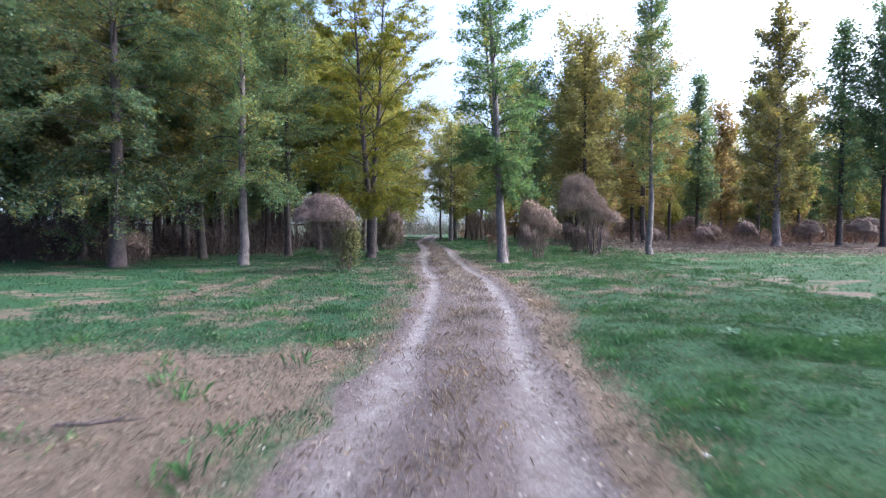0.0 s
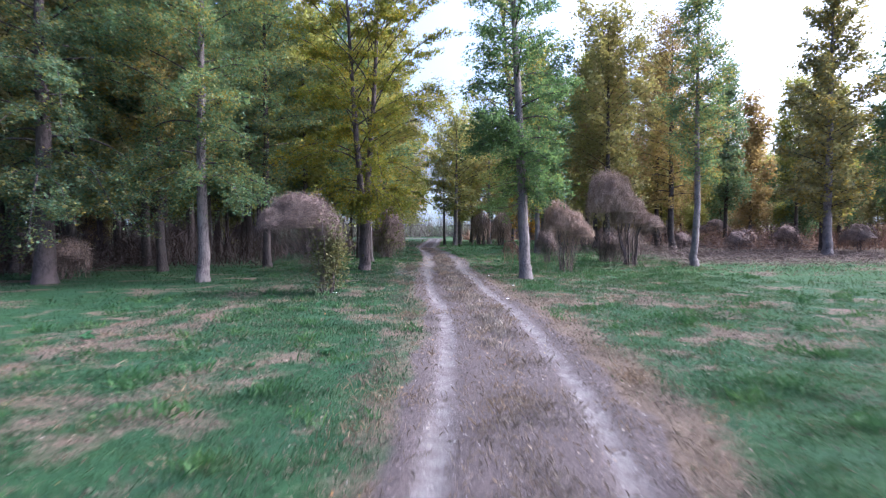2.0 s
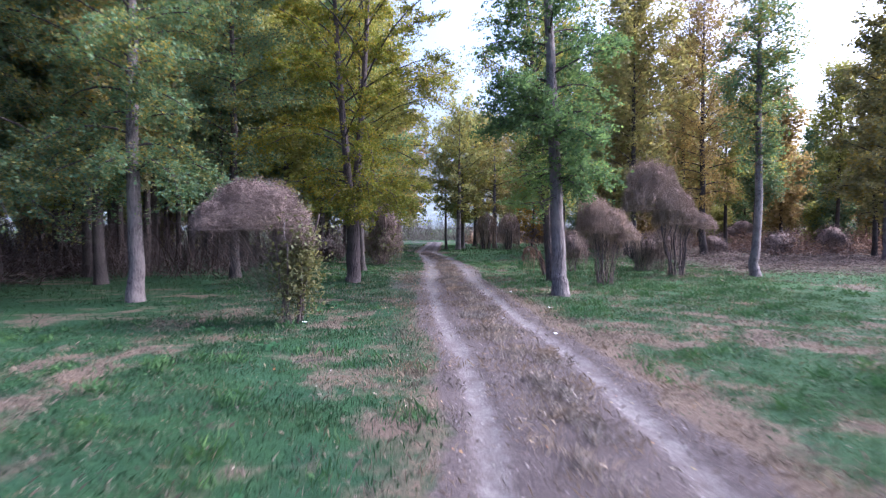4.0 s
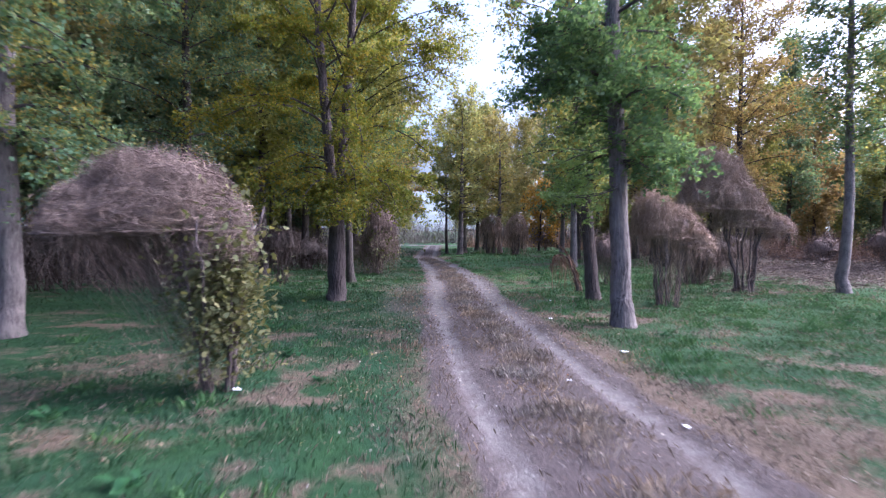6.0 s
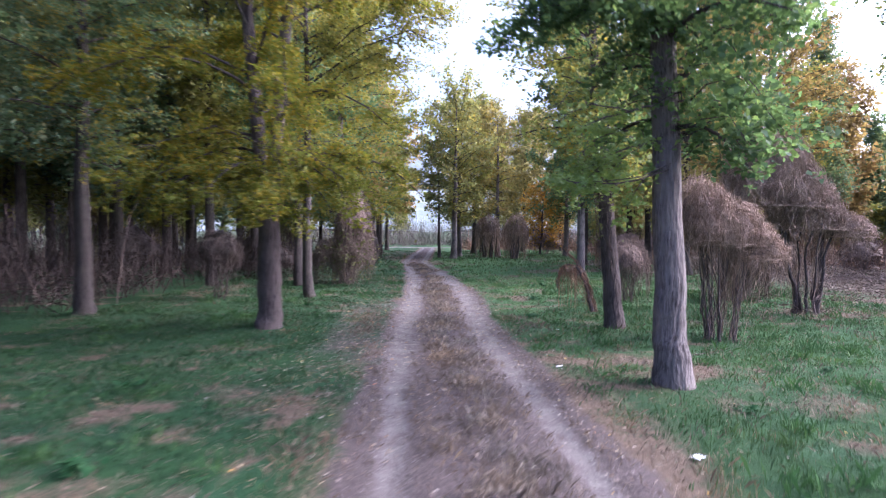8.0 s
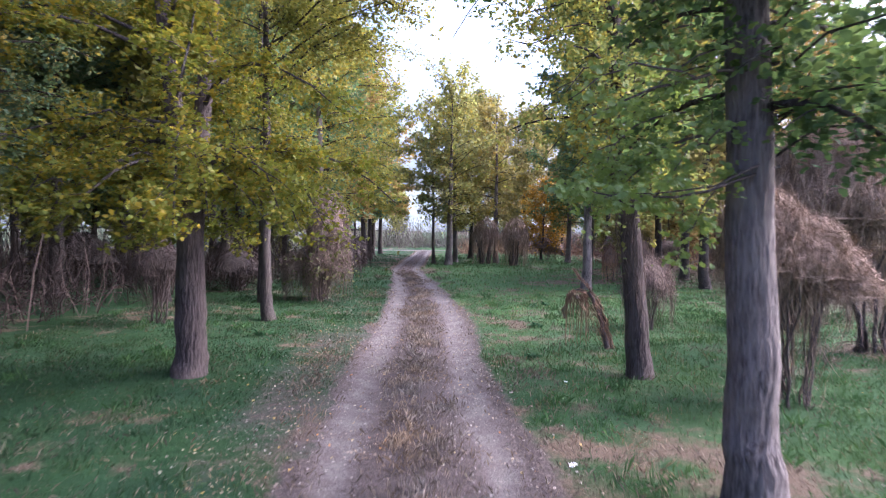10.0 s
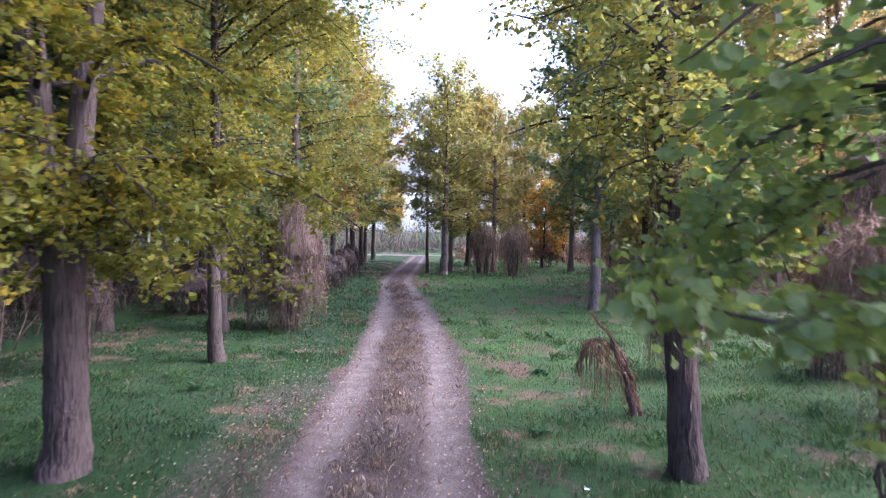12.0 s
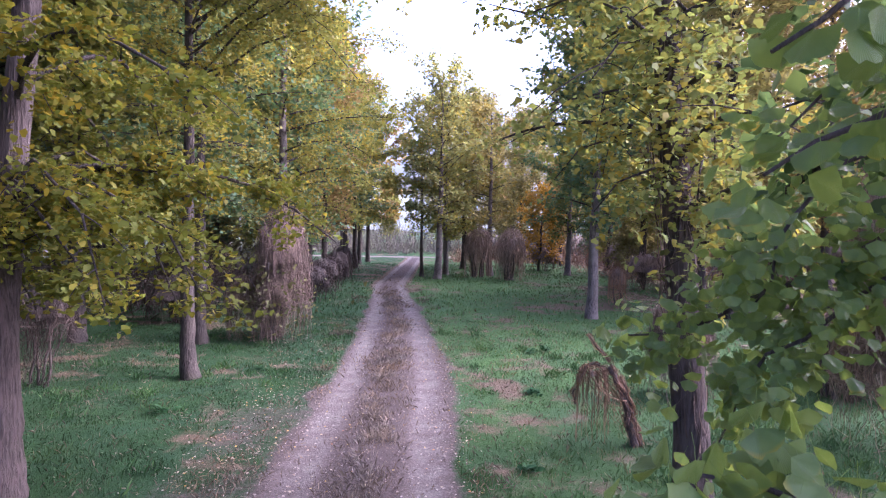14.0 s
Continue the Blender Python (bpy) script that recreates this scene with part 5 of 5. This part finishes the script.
for i, (x, y) in enumerate([(9.57, 29.8), (15.0, 31.5), (19.0, 33.0), (-3.0, 13.4), (-2.1, 14.3), (4.8, 9.6), (5.6, 10.4), (6.1, 9.8), (-3.4, 19.6), (-2.6, 22.8), (2.9, 40.0), (3.4, 40.4), (-3.6, 37.3), (-3.2, 38.2), (-3.3, 24.2), (3.1, 25.9), (-5.2, 21.3), (-3.9, 35.2),
                            (4.6, 31.0), (-1.6, 9.4), (12.3, 22.0), (10.5, 18.0), (14.5, 24.0), (-6.6, 15.5), (-7.9, 19.0), (1.8, 33.0), (2.4, 36.5), (5.3, 27.8), (-4.4, 26.9), (5.7, 8.6), (6.0, 8.9), (6.3, 8.5), (6.5, 9.1), (6.8, 8.8), (6.1, 9.3), (5.8, 9.1), (7.1, 9.2), (6.6, 8.4)]):
    weed(x, y, 18, 0.10 + 0.04 * ((i * 7) % 3), 700 + i)


def litter(x, y, size, seed, label):
    r = np.random.RandomState(seed)
    n = 9
    gx, gy = np.meshgrid(np.linspace(-1, 1, n), np.linspace(-1, 1, n))
    z = 0.35 * field(gx * 2 + seed, gy * 2, 0.8, 3) + 0.25 * np.abs(np.sin(gx * 3 + seed))
    v = np.stack([gx * size * 0.6, gy * size * 0.4, z * size * 0.6], -1).reshape(-1, 3) + r.normal(0, size * 0.03, (n * n, 3))
    i = (np.arange(n - 1)[:, None] * n + np.arange(n - 1)[None]).ravel()
    t = np.concatenate([np.stack([i, i + 1, i + n + 1], -1), np.stack([i, i + n + 1, i + n], -1)])
    ob = part("litter", mesh_of("litter", v, t), M_LITTER)
    ob.location, ob.rotation_euler = (x, y, float(height(np.array([x]), np.array([y]))[0]) + 0.01), (0, 0, r.uniform(0, 6))
    tagged(ob, label, "litter", "scraps of litter")


for i, (x, y, s) in enumerate([(1.98, 24.66, 0.10), (1.43, 28.1, 0.08), (0.66, 22.75, 0.06), (-3.5, 22.25, 0.10), (1.42, 20.95, 0.06), (2.07, 4.55, 0.055), (2.05, 31.3, 0.05)]):
    litter(x, y, s, 800 + i, "crumpled scrap of white paper lying beside the track")


def fallen_branch(x, y, length, turn, rad, seed):
    r = np.random.RandomState(seed)
    k = 10
    s = np.linspace(-0.5, 0.5, k) * length
    px = s * np.cos(turn) + np.cumsum(r.normal(0, 0.015, k))
    py = s * np.sin(turn) + np.cumsum(r.normal(0, 0.015, k))
    base = float(height(np.array([x]), np.array([y]))[0])
    main = np.stack([px, py, height(x + px, y + py) - base + rad * 0.8], -1)
    t = thing("fallen_branch", (x, y, base), "dead brown branch lying on the dry grass", "branch")
    part("stick", mesh_of("stick", *tube(main, np.linspace(rad, rad * 0.4, k), 6), True), M_BARK_BROWN, t)
    for j in (3, 6):
        d = np.array([np.cos(turn + 0.7), np.sin(turn + 0.7), 0.15]) * length * 0.25
        part("twig", mesh_of("twig", *tube(main[j] + d * np.linspace(0, 1, 4)[:, None], np.linspace(rad * 0.5, rad * 0.2, 4), 5), True), M_BARK_BROWN, t)


for i, (x, y, L, a, q) in enumerate([(-3.1, 5.5, 0.8, 0.15, 0.022), (-2.9, 8.1, 0.6, 0.3, 0.012), (-4.6, 6.4, 0.7, -0.3, 0.014), (2.6, 14.6, 0.5, 0.9, 0.009), (-2.6, 18.9, 0.5, 0.2, 0.01), (4.1, 29.1, 0.7, 0.4, 0.012)]):
    fallen_branch(x, y, L, a, q, 950 + i)


# ---- climbers hanging in the wood, far thicket and hill ----
def curtain(name, label, boxes, width, seed, mat):
    rng = np.random.RandomState(seed)
    out = []
    for x0, x1, y0, y1, top, n in boxes:
        x, y = rng.uniform(x0, x1, n), rng.uniform(y0, y1, n)
        h = top * rng.uniform(0.15, 1.0, n) ** 1.4 * (0.2 + 1.2 * field(x, y, 4.0, 2))
        s = np.linspace(0, 1, 6)
        l = np.stack([x, y, 0 * x], -1)[:, None] + np.cumsum(rng.normal(0, 0.26, (n, 6, 3)) * (1, 1, 0), 1)
        l[..., 2] = h[:, None] * np.sin(s * rng.uniform(1.3, 2.9, (n, 1)))
        out.append(ribbons(l, width, rng))
    tagged(part(name, mesh_of(name, *joined(out)), mat), label, "undergrowth", kind="stuff")


# undergrowth takes the darkened vine colour for the gloom between the trunks
curtain("wood_undergrowth", "brown dead climbers and saplings standing between the trunks of the wood", [(-30, -9.5, 33, 40, 3.2, 2200), (-42, -10, 40, 60, 3.6, 3200), (-12, -7, 44, 62, 3.0, 900), (-26, -15, 28, 34, 2.4, 700)], 0.026, 31, M_VINE_SHADED)
curtain("meadow_edge_brush", "rust-brown brush along the far edge of the meadow", [(12, 60, 62, 90, 2.4, 3600), (22, 50, 50, 62, 2.2, 2000), (2, 14, 80, 90, 2.2, 900)], 0.05, 32, M_VINE_RED)


def bare_thicket():
    rng = np.random.RandomState(33)
    n = 5200
    x, y = rng.uniform(-22, 24, n), rng.uniform(97, 125, n)
    h = rng.uniform(0.8, 4.4, n) * (0.45 + 0.9 * field(x, y, 6.0, 2))
    l = np.stack([x, y, 0 * x], -1)[:, None] + np.cumsum(rng.normal(0, 0.36, (n, 6, 3)) * (1, 1, 0), 1)
    l[..., 2] = h[:, None] * np.linspace(0, 1, 6)[None]
    mt, nt, b = material("pale_twigs", 0.9, 0.1)
    geo = nt.nodes.new("ShaderNodeNewGeometry")
    nt.links.new(ramp(nt, geo.outputs["Random Per Island"], [(0.0, (0.085, 0.07, 0.06)), (0.6, (0.17, 0.145, 0.125)), (1.0, (0.15, 0.16, 0.09))]), b.inputs["Base Color"])
    tagged(part("bare_thicket", mesh_of("bare_thicket", *ribbons(l, 0.05, rng)), mt), "pale leafless thicket beyond the crossing lane", "thicket", kind="stuff")


bare_thicket()


def hill():
    x = np.linspace(-900, 900, 90)
    d = np.linspace(0, 1, 14)
    gx, gd = np.meshgrid(x, d)
    ridge = 40 + 70 * field(gx, gx * 0 + 3, 260, 4)
    v = np.stack([gx, 700 + 260 * gd, ridge * np.sin(gd * np.pi * 0.5) - 3 + 10 * field(gx, gd * 500, 60, 3)], -1).reshape(-1, 3)
    i = (np.arange(13)[:, None] * 90 + np.arange(89)[None]).ravel()
    t = np.concatenate([np.stack([i, i + 1, i + 91], -1), np.stack([i, i + 91, i + 90], -1)])
    tagged(part("backdrop", mesh_of("backdrop", v, t, True), M_HILL), "blue-grey wooded hill in the distance", "hill", kind="structure")


hill()
